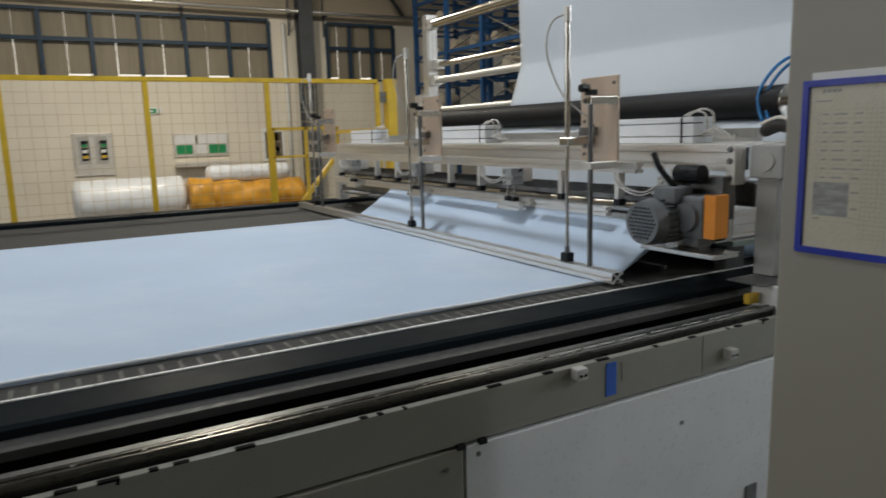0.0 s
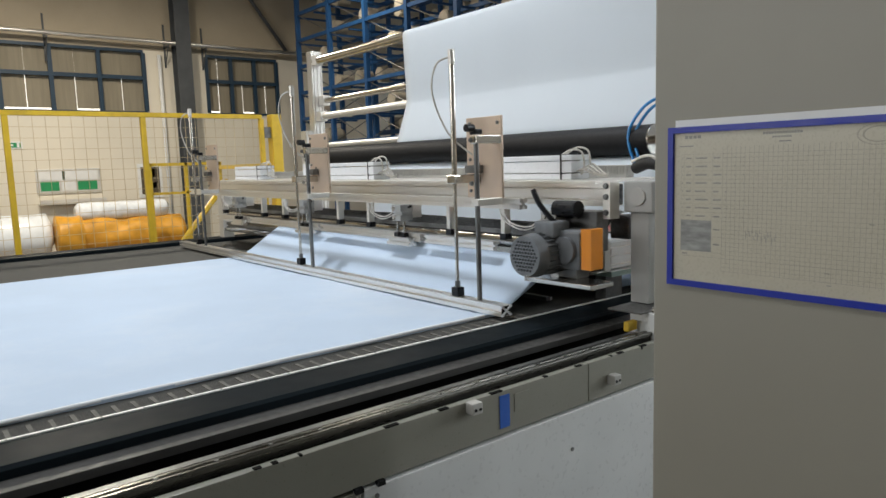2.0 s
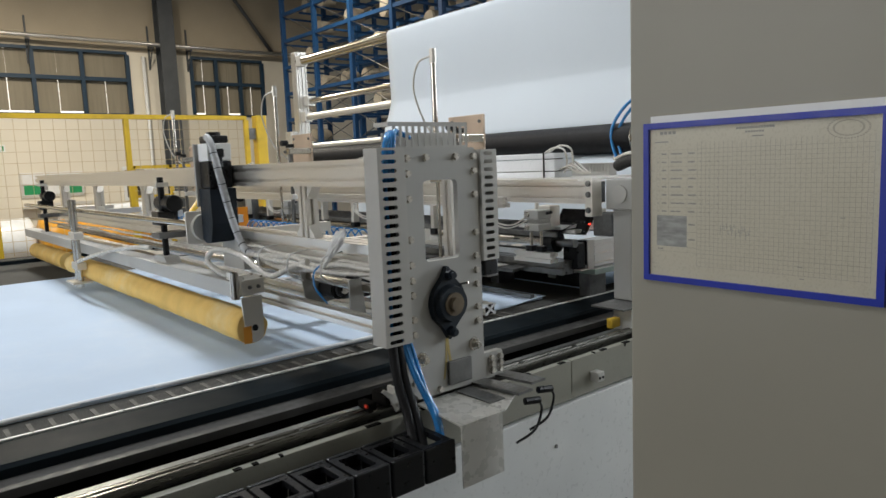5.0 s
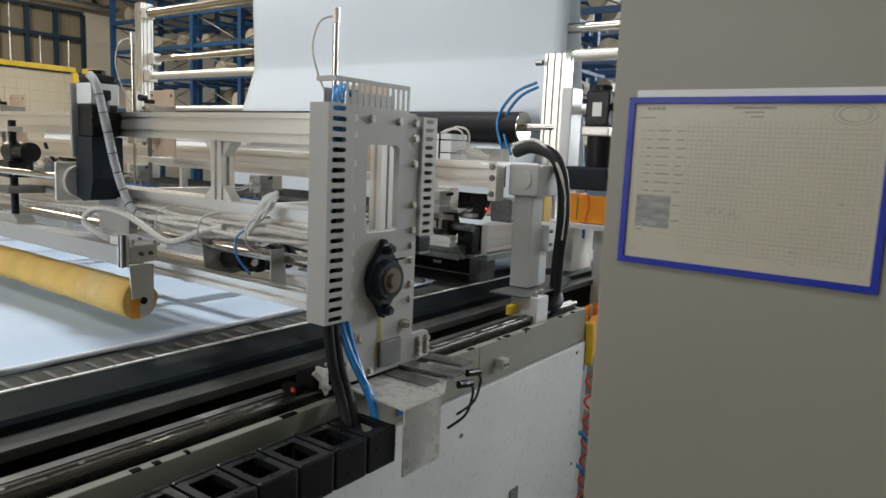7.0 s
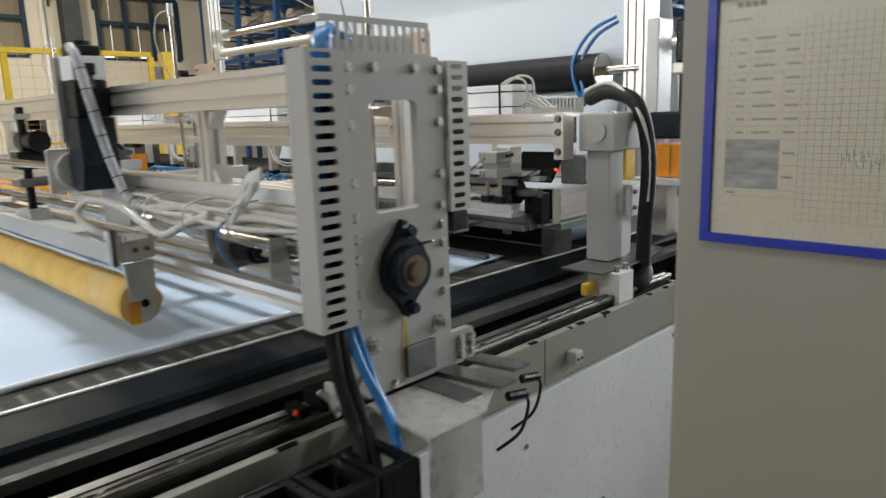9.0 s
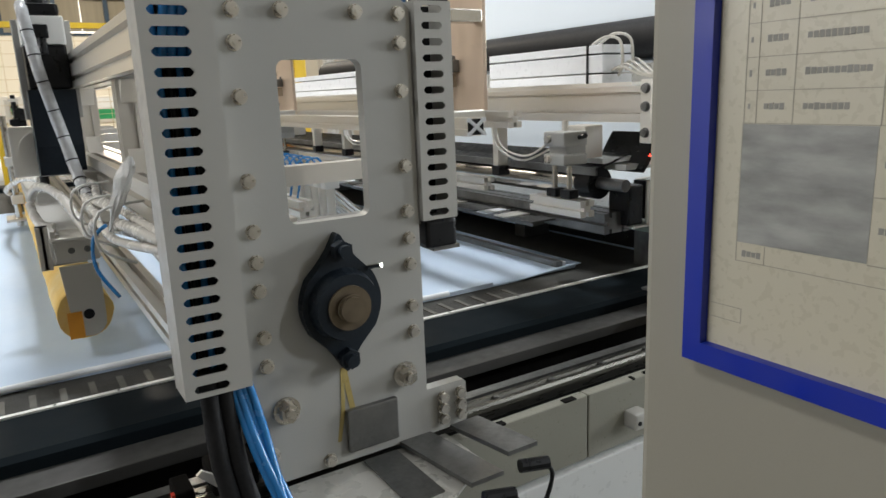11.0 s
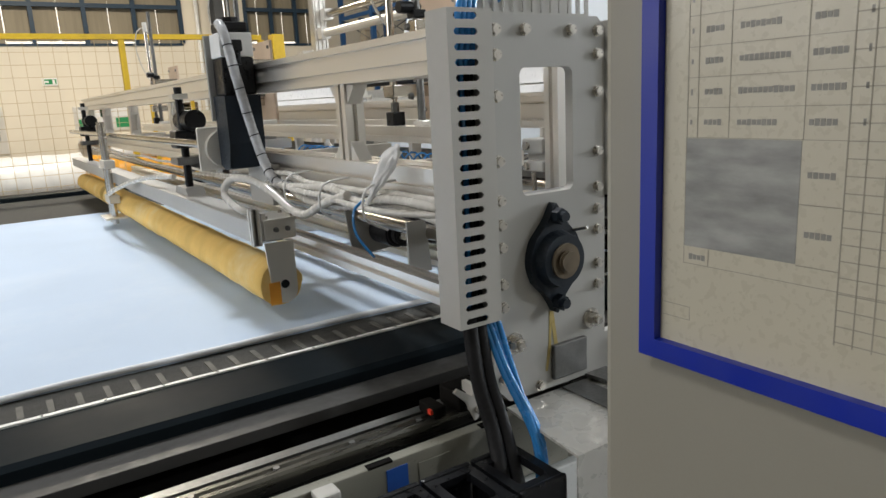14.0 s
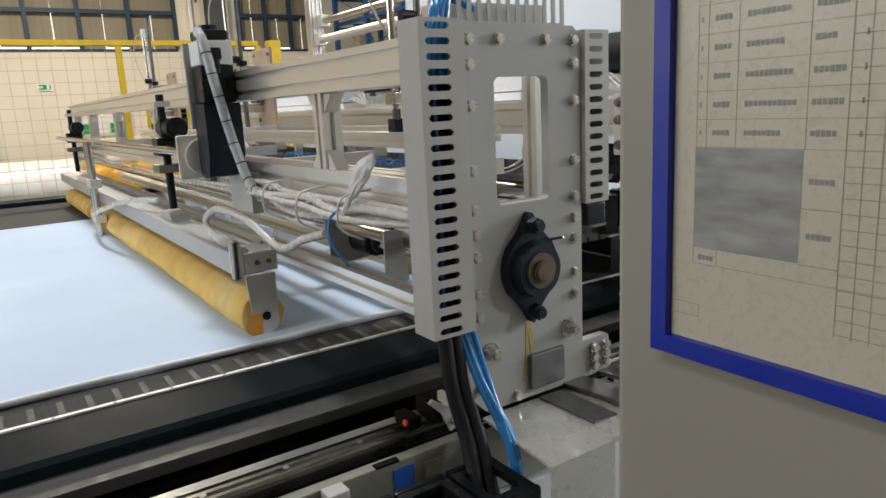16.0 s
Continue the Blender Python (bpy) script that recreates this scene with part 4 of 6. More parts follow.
for k in range(24):
    a = 2 * math.pi * k / 24
    c, s = math.cos(a), math.sin(a)
    bm = prism([(my + 0.079 * c - 0.003 * s, mz + 0.079 * s + 0.003 * c), (my + 0.090 * c - 0.002 * s, mz + 0.090 * s + 0.002 * c), (my + 0.090 * c + 0.002 * s, mz + 0.090 * s - 0.002 * c), (my + 0.079 * c + 0.003 * s, mz + 0.079 * s - 0.003 * c)], "x", mx + 0.06, mx + 0.23)
    part("cooling_fin", bm, MOTOR, cutter)
part("fan_cover", C((mx, my, mz), (mx + 0.055, my, mz), 0.083, 30, r2=0.092), MOTOR, cutter, "round fan cover with holes", True)
bm = bmesh.new()
for i in range(-4, 5):
    for j in range(-5, 6):
        u, v = i * 0.0165 + (0.00825 if j % 2 else 0), j * 0.0143
        if u * u + v * v < 0.070 ** 2:
            cyl(bm, (mx, my + u, mz + v), (mx - 0.0012, my + u, mz + v), 0.0056, 8)
part("fan_hole", bm, BLACK, cutter, kind="stuff")
part("terminal_box", B(mx + 0.10, mx + 0.20, my - 0.07, my + 0.04, mz + 0.07, mz + 0.135, bevel=0.008), MOTOR, cutter)
part("gear_head", B(mx + 0.14, mx + 0.30, my - 0.17, my - 0.03, mz - 0.06, mz + 0.10, bevel=0.012), MOTOR, cutter)
part("gear_flange", C((mx + 0.12, my - 0.10, mz + 0.02), (mx + 0.145, my - 0.10, mz + 0.02), 0.055, 22), MOTOR, cutter, "", True)
part("guard_plate", B(mx + 0.15, mx + 0.22, my - 0.225, my - 0.205, mz - 0.055, mz + 0.11, bevel=0.003), ORANGE, cutter, "bright orange guard plate")
part("guard_side", B(mx + 0.144, mx + 0.150, my - 0.225, my - 0.175, mz - 0.055, mz + 0.11), ORANGE, cutter)
part("shoe", B(mx + 0.10, mx + 0.24, my - 0.26, my + 0.10, mz - 0.125, mz - 0.105, bevel=0.003), STEEL, cutter, "steel cutting shoe")
part("shoe_arm", B(mx + 0.18, mx + 0.26, my - 0.12, my - 0.02, mz - 0.105, mz - 0.055, bevel=0.004), STEEL_D, cutter)
part("arm", hose([(mx + 0.16, my - 0.03, mz + 0.12), (mx + 0.13, my + 0.03, mz + 0.20), (mx + 0.12, my + 0.06, mz + 0.265)], 0.012, 8, 4), BLACK, cutter)
part("coupling", C((mx + 0.22, my - 0.10, mz + 0.18), (mx + 0.22, my + 0.02, mz + 0.18), 0.036, 18), BLACK, cutter)
part("carriage", B(mx + 0.26, mx + 0.34, my - 0.16, my + 0.06, mz + 0.0, mz + 0.17, bevel=0.006), STEEL_D, cutter)

# ---- cloth flap between clamp bar and knife, in hinged strips ----
flap = thing("cloth_flap", "pale blue cloth flap hanging from knife to clamp bar", "cloth", (2.25, 2.425, ZB + 0.004))
N_STRIP = 168
FW = (5.20 - 2.425) / N_STRIP
STRIPS = []
shape = [(0, 0), (0.06, 0.032), (0.12, 0.067), (0.18, 0.106), (0.24, 0.146), (0.29, 0.178), (0.33, 0.203)]
for i in range(N_STRIP):
    bm = bmesh.new()
    ya, yb = 0.0, FW
    up = [[bm.verts.new((u, y, w)) for (u, w) in shape] for y in (ya, yb)]
    dn = [[bm.verts.new((u + 0.001, y, w - 0.002)) for (u, w) in shape] for y in (ya, yb)]
    for k in range(len(shape) - 1):
        bm.faces.new((up[0][k], up[0][k + 1], up[1][k + 1], up[1][k])).smooth = True
        bm.faces.new((dn[0][k], dn[1][k], dn[1][k + 1], dn[0][k + 1])).smooth = True
    n = len(shape) - 1
    if i:
        sk = [bm.verts.new((u + 0.003, ya + 0.002, w - 0.004 - 0.16 * u)) for (u, w) in shape]
        tp = [bm.verts.new((u, ya, w - 0.0003)) for (u, w) in shape]
        for k in range(n):
            bm.faces.new((tp[k], sk[k], sk[k + 1], tp[k + 1])).smooth = True
    for q in ((0,) if i == 0 else (1,) if i == N_STRIP - 1 else ()):
        for k in range(n):
            bm.faces.new((up[q][k], dn[q][k], dn[q][k + 1], up[q][k + 1]))
    bm.faces.new((up[0][n], dn[0][n], dn[1][n], up[1][n]))
    me = bpy.data.meshes.new("strip")
    bm.to_mesh(me)
    bm.free()
    me.materials.append(CLOTH)
    o = new("strip", me)
    o.parent = flap
    STRIPS.append(o)

solo("lower_jaw", B(2.550, 2.574, 2.44, 5.3, ZB + 0.010, ZB + 0.028), STEEL_D, "dark lower jaw bar lying on the belt under the knife", "jaw bar")
solo("jaw_strip", B(2.576, 2.588, 2.44, 5.3, ZB + 0.010, ZB + 0.024), VALVE, "white plastic strip beside the lower jaw bar", "strip")
# cloth already past the knife, on the belt under the bridge
solo("cloth_sheet", B(2.93, 3.6, 2.43, 5.2, ZB + 0.0005, ZB + 0.004), CLOTH, "pale blue cloth feeding in under the support table", "cloth")

# ---- feed frame with hanging web ----
feed = thing("web_stand", "aluminium roller frame carrying the cloth web", "roller frame", (3.9, 4.4, 0))
for y in (2.0, 6.85):
    part("upright", slot_profile(bmesh.new(), "z", 0.0, 3.02 if y > 3 else 3.3, 3.88, y, 0.12, 0.10), ALU, feed)
for (x, z, r, m) in ((3.86, 2.92, 0.045, STEEL), (3.92, 2.52, 0.03, STEEL), (3.88, 2.36, 0.035, ALU_X), (3.88, 2.06, 0.03, ALU_X)):
    part("cross_roller", C((x, 2.06, z), (x, 6.8, z), r, 18), m, feed, "", True)
    part("roller_bracket", B(x - 0.045, x + 0.04, 6.70, 6.79, z - 0.05, z + 0.05, bevel=0.006), ALU_X, feed)
drum = thing("feed_drum", "dark rubber-covered feed drum below the cloth web", "drum", (3.6, 4.5, 1.94))
part("cover", C((3.6, 2.585, 1.94), (3.6, 6.5, 1.94), 0.086, 32), RUBBER, drum, "", True)
part("end_disc", C((3.6, 2.575, 1.94), (3.6, 2.585, 1.94), 0.084, 32), STEEL, drum)
part("shaft", C((3.6, 2.38, 1.94), (3.6, 2.575, 1.94), 0.024, 18), STEEL, drum, "", True)
dp = thing("drum_stand", "white upright stand carrying the drum shaft", "stand", (3.62, 2.4, ZB))
part("post", slot_profile(bmesh.new(), "z", ZB, 2.33, 3.63, 2.40, 0.10, 0.12), ALU, dp)
part("cover", B(3.55, 3.68, 2.27, 2.33, 1.55, 2.15, bevel=0.006), PAINT_W, dp)
part("clevis", C((3.56, 2.46, 2.28), (3.56, 2.50, 2.28), 0.014, 10), STEEL_D, dp)
part("air_hose", hose([(3.58, 2.50, 2.18), (3.55, 2.62, 2.12), (3.52, 2.70, 1.98), (3.52, 2.66, 1.82), (3.55, 2.6, 1.74)], 0.009, 8, 6), HOSE_B, dp, "blue air hose")
part("air_hose", hose([(3.60, 2.50, 2.16), (3.57, 2.60, 2.10), (3.54, 2.67, 1.97), (3.53, 2.63, 1.82), (3.55, 2.57, 1.74)], 0.009, 8, 6), HOSE_B, dp, "blue air hose")
dp2 = thing("drum_stand", "white upright stand carrying the far drum shaft", "stand", (3.62, 6.6, ZB))
part("post", slot_profile(bmesh.new(), "z", ZB, 2.2, 3.63, 6.6, 0.10, 0.12), ALU, dp2)

# the web: down over the top rollers to the drum, with one bend
web = thing("cloth_web", "wide pale blue cloth web hanging down to the drum", "cloth", (3.8, 3.85, 2.0))
ra = [(3.862 + 0.048 * math.cos(q), 2.92 + 0.048 * math.sin(q)) for q in np.linspace(math.pi, 0.0, 9)]
prof = [(3.69, 1.96), (3.722, 2.06), (3.757, 2.16), (3.792, 2.26), (3.823, 2.345), (3.829, 2.375), (3.827, 2.46), (3.824, 2.60), (3.819, 2.76)] + ra + [(3.925, 2.80), (3.99, 2.5), (4.08, 2.1), (4.20, 1.6), (4.26, 1.12)]
bm = bmesh.new()
cols = []
for j in range(29):
    y = 2.46 + (5.19 - 2.46) * j / 28
    cols.append([bm.verts.new((x + (0.004 if z > 2.3 else 0.009) * noise.noise(Vector((y * 0.9, z * 1.5, 3))), y + 0.004 * noise.noise(Vector((z * 3, j, 0))), z)) for x, z in prof])
for a, b in zip(cols, cols[1:]):
    for k in range(len(prof) - 1):
        bm.faces.new((a[k], b[k], b[k + 1], a[k + 1])).smooth = True
w_ob = part("sheet", bm, WEB, web)
sol = w_ob.modifiers.new("thickness", "SOLIDIFY")
sol.thickness = 0.003
# the lower run, from the drum down to the support table
bm = bmesh.new()
low_prof = [(3.60, 1.8515), (3.555, 1.838), (3.52, 1.76), (3.475, 1.62), (3.425, 1.48), (3.39, 1.36), (3.30, 1.340)]
cols = [[bm.verts.new((x + 0.010 * noise.noise(Vector((y * 1.7, z * 2.0, 8))), y, z)) for x, z in low_prof] for y in np.linspace(2.46, 5.19, 25)]
for a, b in zip(cols, cols[1:]):
    for k in range(len(low_prof) - 1):
        bm.faces.new((a[k], b[k], b[k + 1], a[k + 1])).smooth = True
lo_ob = part("lower_sheet", bm, WEB, web)
sol = lo_ob.modifiers.new("thickness", "SOLIDIFY")
sol.thickness = 0.003
part("drum_wrap", prism([(3.6 + 0.0885 * math.cos(a), 1.94 + 0.0885 * math.sin(a)) for a in np.linspace(-0.6, 0.5, 8)] + [(3.6 + 0.0865 * math.cos(a), 1.94 + 0.0865 * math.sin(a)) for a in np.linspace(0.5, -0.6, 8)], "y", 2.6, 5.2), WEB, web)

# servo drive and orange boxes beyond the bridge end
sd = thing("servo_drive", "black upright servo motor on a gear head", "servo motor", (3.6, 2.13, 1.6))
part("motor", B(3.55, 3.67, 2.06, 2.19, 1.95, 2.13, bevel=0.010), BLACK, sd)
part("motor_cap", C((3.61, 2.125, 2.13), (3.61, 2.125, 2.16), 0.05, 20), BLACK, sd)
part("flange", B(3.54, 3.68, 2.05, 2.20, 1.90, 1.948, bevel=0.008), ALU_X, sd)
part("gear_head", C((3.61, 2.125, 1.74), (3.61, 2.125, 1.90), 0.065, 22), BLACK, sd, "", True)
part("right_angle_box", B(3.53, 3.70, 2.04, 2.30, 1.62, 1.74, bevel=0.012), CASTING, sd)
part("maker_plate", B(3.548, 3.5495, 2.10, 2.15, 2.00, 2.07), WHITE, sd)
part("plug", C((3.6, 2.06, 2.05), (3.6, 2.0, 2.05), 0.022, 12), BLACK, sd)
part("cable", hose([(3.6, 2.0, 2.05), (3.6, 1.96, 2.12), (3.6, 1.92, 2.10), (3.6, 1.92, 1.85), (3.6, 1.98, 1.72), (3.55, 2.2, 1.66)], 0.022, 10, 6), RUBBER, sd)
part("cable", hose([(3.62, 1.94, 2.12), (3.62, 1.91, 2.0), (3.62, 1.92, 1.7), (3.62, 1.96, 1.6)], 0.016, 10, 6), RUBBER, sd)
part("bed_plate", B(3.40, 3.75, 1.90, 2.32, 1.43, 1.455), PAINT_W, sd)
part("support", B(3.45, 3.70, 2.16, 2.34, ZB - 0.02, 1.43), ALU_X, sd)
part("stay", B(3.48, 3.62, 1.93, 2.06, 0.0, 1.43, bevel=0.01), PAINT_W, sd)
ob_ = thing("orange_tray", "orange sheet-metal guard box beside the servo", "guard box", (3.5, 2.0, 1.46))
bm = B(3.45, 3.453, 1.86, 2.22, 1.46, 1.60)
box(bm, 3.453, 3.70, 1.86, 1.863, 1.46, 1.60)
box(bm, 3.453, 3.70, 2.217, 2.22, 1.46, 1.60)
box(bm, 3.453, 3.70, 1.863, 2.217, 1.46, 1.463)
part("shell", bm, ORANGE, ob_)
part("wire", hose([(3.448, 2.10, 1.60), (3.44, 2.08, 1.55), (3.447, 2.10, 1.47)], 0.003, 6, 4), HOSE_R, ob_)
part("wire", hose([(3.448, 2.15, 1.60), (3.446, 2.15, 1.47)], 0.002, 6, 4), GREEN, ob_)
part("connector", C((3.44, 2.10, 1.38), (3.44, 2.10, 1.46), 0.008, 8), HOSE_B, ob_)
ob2 = thing("orange_tool_box", "orange open tool box hung on the machine end", "tool box", (3.1, 1.85, 0.85))
bm = B(2.99, 3.28, 1.835, 1.838, 0.90, 1.09)
box(bm, 2.99, 2.993, 1.838, 1.95, 0.90, 1.09)
box(bm, 3.277, 3.28, 1.838, 1.95, 0.90, 1.09)
box(bm, 2.99, 3.28, 1.947, 1.95, 0.90, 1.09)
box(bm, 2.99, 3.28, 1.835, 1.95, 0.897, 0.90)
part("shell", bm, ORANGE, ob2)
part("latch", B(3.12, 3.15, 1.828, 1.8345, 0.97, 1.02), BLACK, ob2)
part("air_gun", hose([(2.985, 1.83, 0.88), (2.98, 1.825, 1.0), (2.975, 1.83, 1.07)], 0.022, 10, 5), YELLOW, ob2, "yellow air gun")
part("gun_nozzle", C((2.97, 1.83, 1.08), (2.93, 1.80, 1.16), 0.005, 8), STEEL, ob2)
coil = thing("coiled_hose", "red spiral air hose hanging from the machine end", "hose", (3.05, 1.84, 0.5))
pts = [(3.085 + 0.034 * math.cos(q * 0.75), 1.835 + 0.034 * math.sin(q * 0.75), 0.80 - 0.0115 * q) for q in range(66)]
part("spiral", hose(pts, 0.006, 6, 2), HOSE_R, coil)
solo("air_line", hose([(3.25, 1.85, 1.0), (3.27, 1.83, 0.85), (3.25, 1.83, 0.5), (3.24, 1.85, 0.1)], 0.010, 8, 6), mat("royal_blue_hose", (0.02, 0.05, 0.55), 0.35), "royal blue air line hanging beside the machine", "hose")
for k in range(2):
    solo("air_line", hose([(2.96, 1.9, 0.56 - 0.16 * k), (3.05, 1.85, 0.52 - 0.16 * k), (3.14, 1.83, 0.38 - 0.16 * k), (3.18, 1.83, 0.2 - 0.1 * k)], 0.010, 8, 6), HOSE_B, "pale blue air lines curving out of the machine end", "hose")
vu = thing("valve_unit", "white valve cabinet with a black connector strip", "valve unit", (3.1, 2.0, 0))
part("body", B(2.96, 3.22, 1.93, 2.3, 0.05, 0.92, bevel=0.006), PAINT_W, vu)
part("connector_strip", B(2.975, 3.0, 1.91, 1.93, 0.52, 0.76), BLACK, vu)
part("gauge", C((3.12, 1.93, 0.82), (3.12, 1.91, 0.82), 0.03, 18), HOSE_B, vu)
part("shelf", B(3.22, 3.7, 1.9, 2.4, 0.55, 0.58), PAINT_W, vu)
# thick black cable bundle at the bridge end
solo("thick_cable", hose([(2.86, 2.18, 1.80), (2.80, 2.06, 1.82), (2.76, 1.93, 1.77), (2.76, 1.885, 1.60), (2.77, 1.90, 1.35), (2.78, 1.91, 1.16)], 0.026, 12, 8), RUBBER, "thick black cable bundle bending down the bridge end", "cable")
solo("cable", hose([(2.86, 2.20, 1.83), (2.79, 2.05, 1.85), (2.74, 1.92, 1.76), (2.745, 1.875, 1.62), (2.75, 1.88, 1.45)], 0.008, 8, 8), HOSE_W, "thin grey cable following the black cable bundle", "cable")
part("led", C((2.722, 2.239, 1.548), (2.722, 2.234, 1.548), 0.004, 10), LED_R, bridge)

# ---- moving gantry ----
GY = 1.835
SPIRAL = mat("grey_spiral_wrap", (0.50, 0.51, 0.52), 0.25, 0.0, 0.08, 30)
TRAY = mat("stained_tray_sheet", (0.52, 0.51, 0.475), 0.30, 0.15, 0.08, 6, 0.0, 30, dirt=(0.16, 0.14, 0.10), dirt_amount=0.2)
gantry = thing("roller_gantry", "travelling gantry with slotted side plate and foam roller", "gantry", (1.58, GY, ZB))
bm = bmesh.new()
wx0, wx1, wz0, wz1 = 1.513, 1.642, 1.566, 1.797
c = 0.014
for ring in ([(1.434, 1.208), (1.47, 1.172), (1.80, 1.172), (1.806, 1.178), (1.806, 1.248), (1.80, 1.254), (1.727, 1.254), (1.727, 1.566), (1.434, 1.566)],
             [(1.434, 1.566), (wx0, 1.566), (wx0, 1.797), (1.434, 1.797)], [(wx1, 1.566), (1.727, 1.566), (1.727, 1.797), (wx1, 1.797)],
             [(1.434, 1.797), (1.727, 1.797), (1.727, 1.868), (1.708, 1.887), (1.452, 1.887), (1.434, 1.868)]):
    prism(ring, "y", GY, GY + 0.02, bm)
for cx, cz, sx, sz in ((wx0, wz0, 1, 1), (wx1, wz0, -1, 1), (wx0, wz1, 1, -1), (wx1, wz1, -1, -1)):
    arc = [(cx + sx * c * (1 - math.cos(a)), cz + sz * c * (1 - math.sin(a))) for a in np.linspace(0, math.pi / 2, 5)]
    prism([(cx, cz)] + arc, "y", GY + 0.0002, GY + 0.0198, bm)
part("side_plate", bm, PLATE, gantry, "grey-white painted side plate with window")
ZS = (1.861, 1.819, 1.749, 1.635, 1.564, 1.520, 1.478, 1.408, 1.364)
first = part("bolt", bolt(bmesh.new(), 1.459, GY, ZS[0], 0.0085), BOLT, gantry, "steel socket-head bolt")
for x in (1.459, 1.706):
    for z in ZS:
        if (x, z) != (1.459, ZS[0]):
            again(first, "bolt", gantry, (x - 1.459, 0, z - ZS[0]))
for x, z in ((1.526, 1.862), (1.637, 1.862), (1.545, 1.185), (1.455, 1.222)):
    again(first, "bolt", gantry, (x - 1.459, 0, z - ZS[0]))
for x, z in ((1.482, 1.288), (1.686, 1.294)):
    bm = C((x, GY, z), (x, GY - 0.004, z), 0.021, 22)
    cyl(bm, (x, GY - 0.004, z), (x, GY - 0.020, z), 0.0145, 6)
    cyl(bm, (x, GY - 0.020, z), (x, GY - 0.027, z), 0.0085, 14)
    part("hex_bolt", bm, BOLT, gantry, "large hexagon bolt with washer")
# bearing
bx, bz = 1.578, 1.440
outline = []
for a in np.linspace(0, 2 * math.pi, 40, endpoint=False):
    s, co = math.sin(a), math.cos(a)
    r = 0.064 + 0.042 * abs(s) ** 5
    w = 0.064 * co if abs(s) < 0.6 else co * (0.064 - 0.045 * (abs(s) - 0.6) / 0.4) * 1.05
    outline.append((bx + w, bz + s * (0.064 + 0.044 * abs(s) ** 3)))
bm = prism(outline, "y", GY - 0.020, GY)
cyl(bm, (bx, GY - 0.02, bz), (bx, GY - 0.042, bz), 0.056, 30, r2=0.050)
brg = part("bearing", bm, CASTING, gantry, "dark cast flange bearing")
bm = C((bx, GY - 0.042, bz), (bx, GY - 0.046, bz), 0.034, 26)
cyl(bm, (bx, GY - 0.046, bz), (bx, GY - 0.056, bz), 0.022, 22, bevel=0.003)
part("shaft_end", bm, BRASS, brg, "rusty brown shaft end")
for s in (-1, 1):
    bm = C((bx, GY - 0.02, bz + s * 0.084), (bx, GY - 0.036, bz + s * 0.084), 0.016, 6)
    cyl(bm, (bx, GY - 0.036, bz + s * 0.084), (bx, GY - 0.046, bz + s * 0.084), 0.010, 12)
    part("bearing_bolt", bm, CASTING, brg)
part("grease_nipple", C((bx + 0.045, GY - 0.02, bz + 0.05), (bx + 0.055, GY - 0.045, bz + 0.056), 0.0035, 8), STEEL, brg)
bm = bmesh.new()
prism([(1.574, 1.332), (1.583, 1.332), (1.592, 1.27), (1.600, 1.215), (1.592, 1.215), (1.582, 1.275)], "y", GY - 0.0012, GY - 0.0004, bm)
prism([(1.573, 1.332), (1.578, 1.332), (1.576, 1.26), (1.566, 1.21), (1.560, 1.21), (1.570, 1.27)], "y", GY - 0.0011, GY - 0.0004, bm)
part("oil_run", bm, STAIN, gantry, "brown oil run below the bearing")


def slotted(x0, x1, y0, y1, z0, z1, n, s0, s1):
    """A duct cover with rounded open slots on its front, between the shares s0 and s1 of its width."""
    bm = bmesh.new()
    xa, xb = x0 + (x1 - x0) * s0, x0 + (x1 - x0) * s1
    box(bm, x0, x0 + 0.003, y0 + 0.003, y1, z0, z1)
    box(bm, x0, xa, y0, y0 + 0.003, z0, z1)
    box(bm, xb, x1, y0, y0 + 0.003, z0, z1)
    p = (z1 - z0) / n
    r = p * 0.17
    for i in range(n + 1):
        zc = z0 + p * i
        lo, hi = max(z0, zc - p * 0.27), min(z1, zc + p * 0.27)
        box(bm, xa, xb, y0, y0 + 0.003, lo, hi)
        for (zz, s) in ((lo, -1), (hi, 1)):
            if z0 < zz < z1:
                prism([(xa, zz), (xa + r, zz), (xa, zz + s * r)], "y", y0, y0 + 0.003, bm)
                prism([(xb, zz), (xb - r, zz), (xb, zz + s * r)], "y", y0, y0 + 0.003, bm)
    box(bm, x1 - 0.003, x1, y0 + 0.003, y1, z0, z1)
    return bm


dl = part("slotted_duct", slotted(1.336, 1.426, GY - 0.038, GY + 0.025, 1.356, 1.890, 22, 0.14, 0.66), DUCT, gantry, "grey slotted cable duct")
part("duct_back", B(1.340, 1.423, GY + 0.015, GY + 0.025, 1.357, 1.889), BLACK, dl)
dr = part("slotted_duct", slotted(1.730, 1.795, GY - 0.01, GY + 0.06, 1.545, 1.880, 14, 0.18, 0.75), DUCT, gantry, "grey slotted cable duct")
part("duct_back", B(1.733, 1.792, GY + 0.05, GY + 0.06, 1.546, 1.879), BLACK, dr)
bm = bmesh.new()
box(bm, 1.44, 1.715, GY + 0.03, GY + 0.033, 1.86, 1.895)
box(bm, 1.44, 1.715, GY + 0.03, GY + 0.033, 1.950, 1.962)
for i in range(13):
    x = 1.44 + i * (0.275 - 0.009) / 12
    box(bm, x, x + 0.009, GY + 0.03, GY + 0.033, 1.895, 1.950)
box(bm, 1.425, 1.44, GY + 0.03, GY + 0.10, 1.95, 1.962)
box(bm, 1.44, 1.715, GY + 0.085, GY + 0.088, 1.86, 1.935)
box(bm, 1.44, 1.715, GY + 0.033, GY + 0.085, 1.860, 1.864)
part("top_duct", bm, DUCT, gantry, "slotted duct across the top")
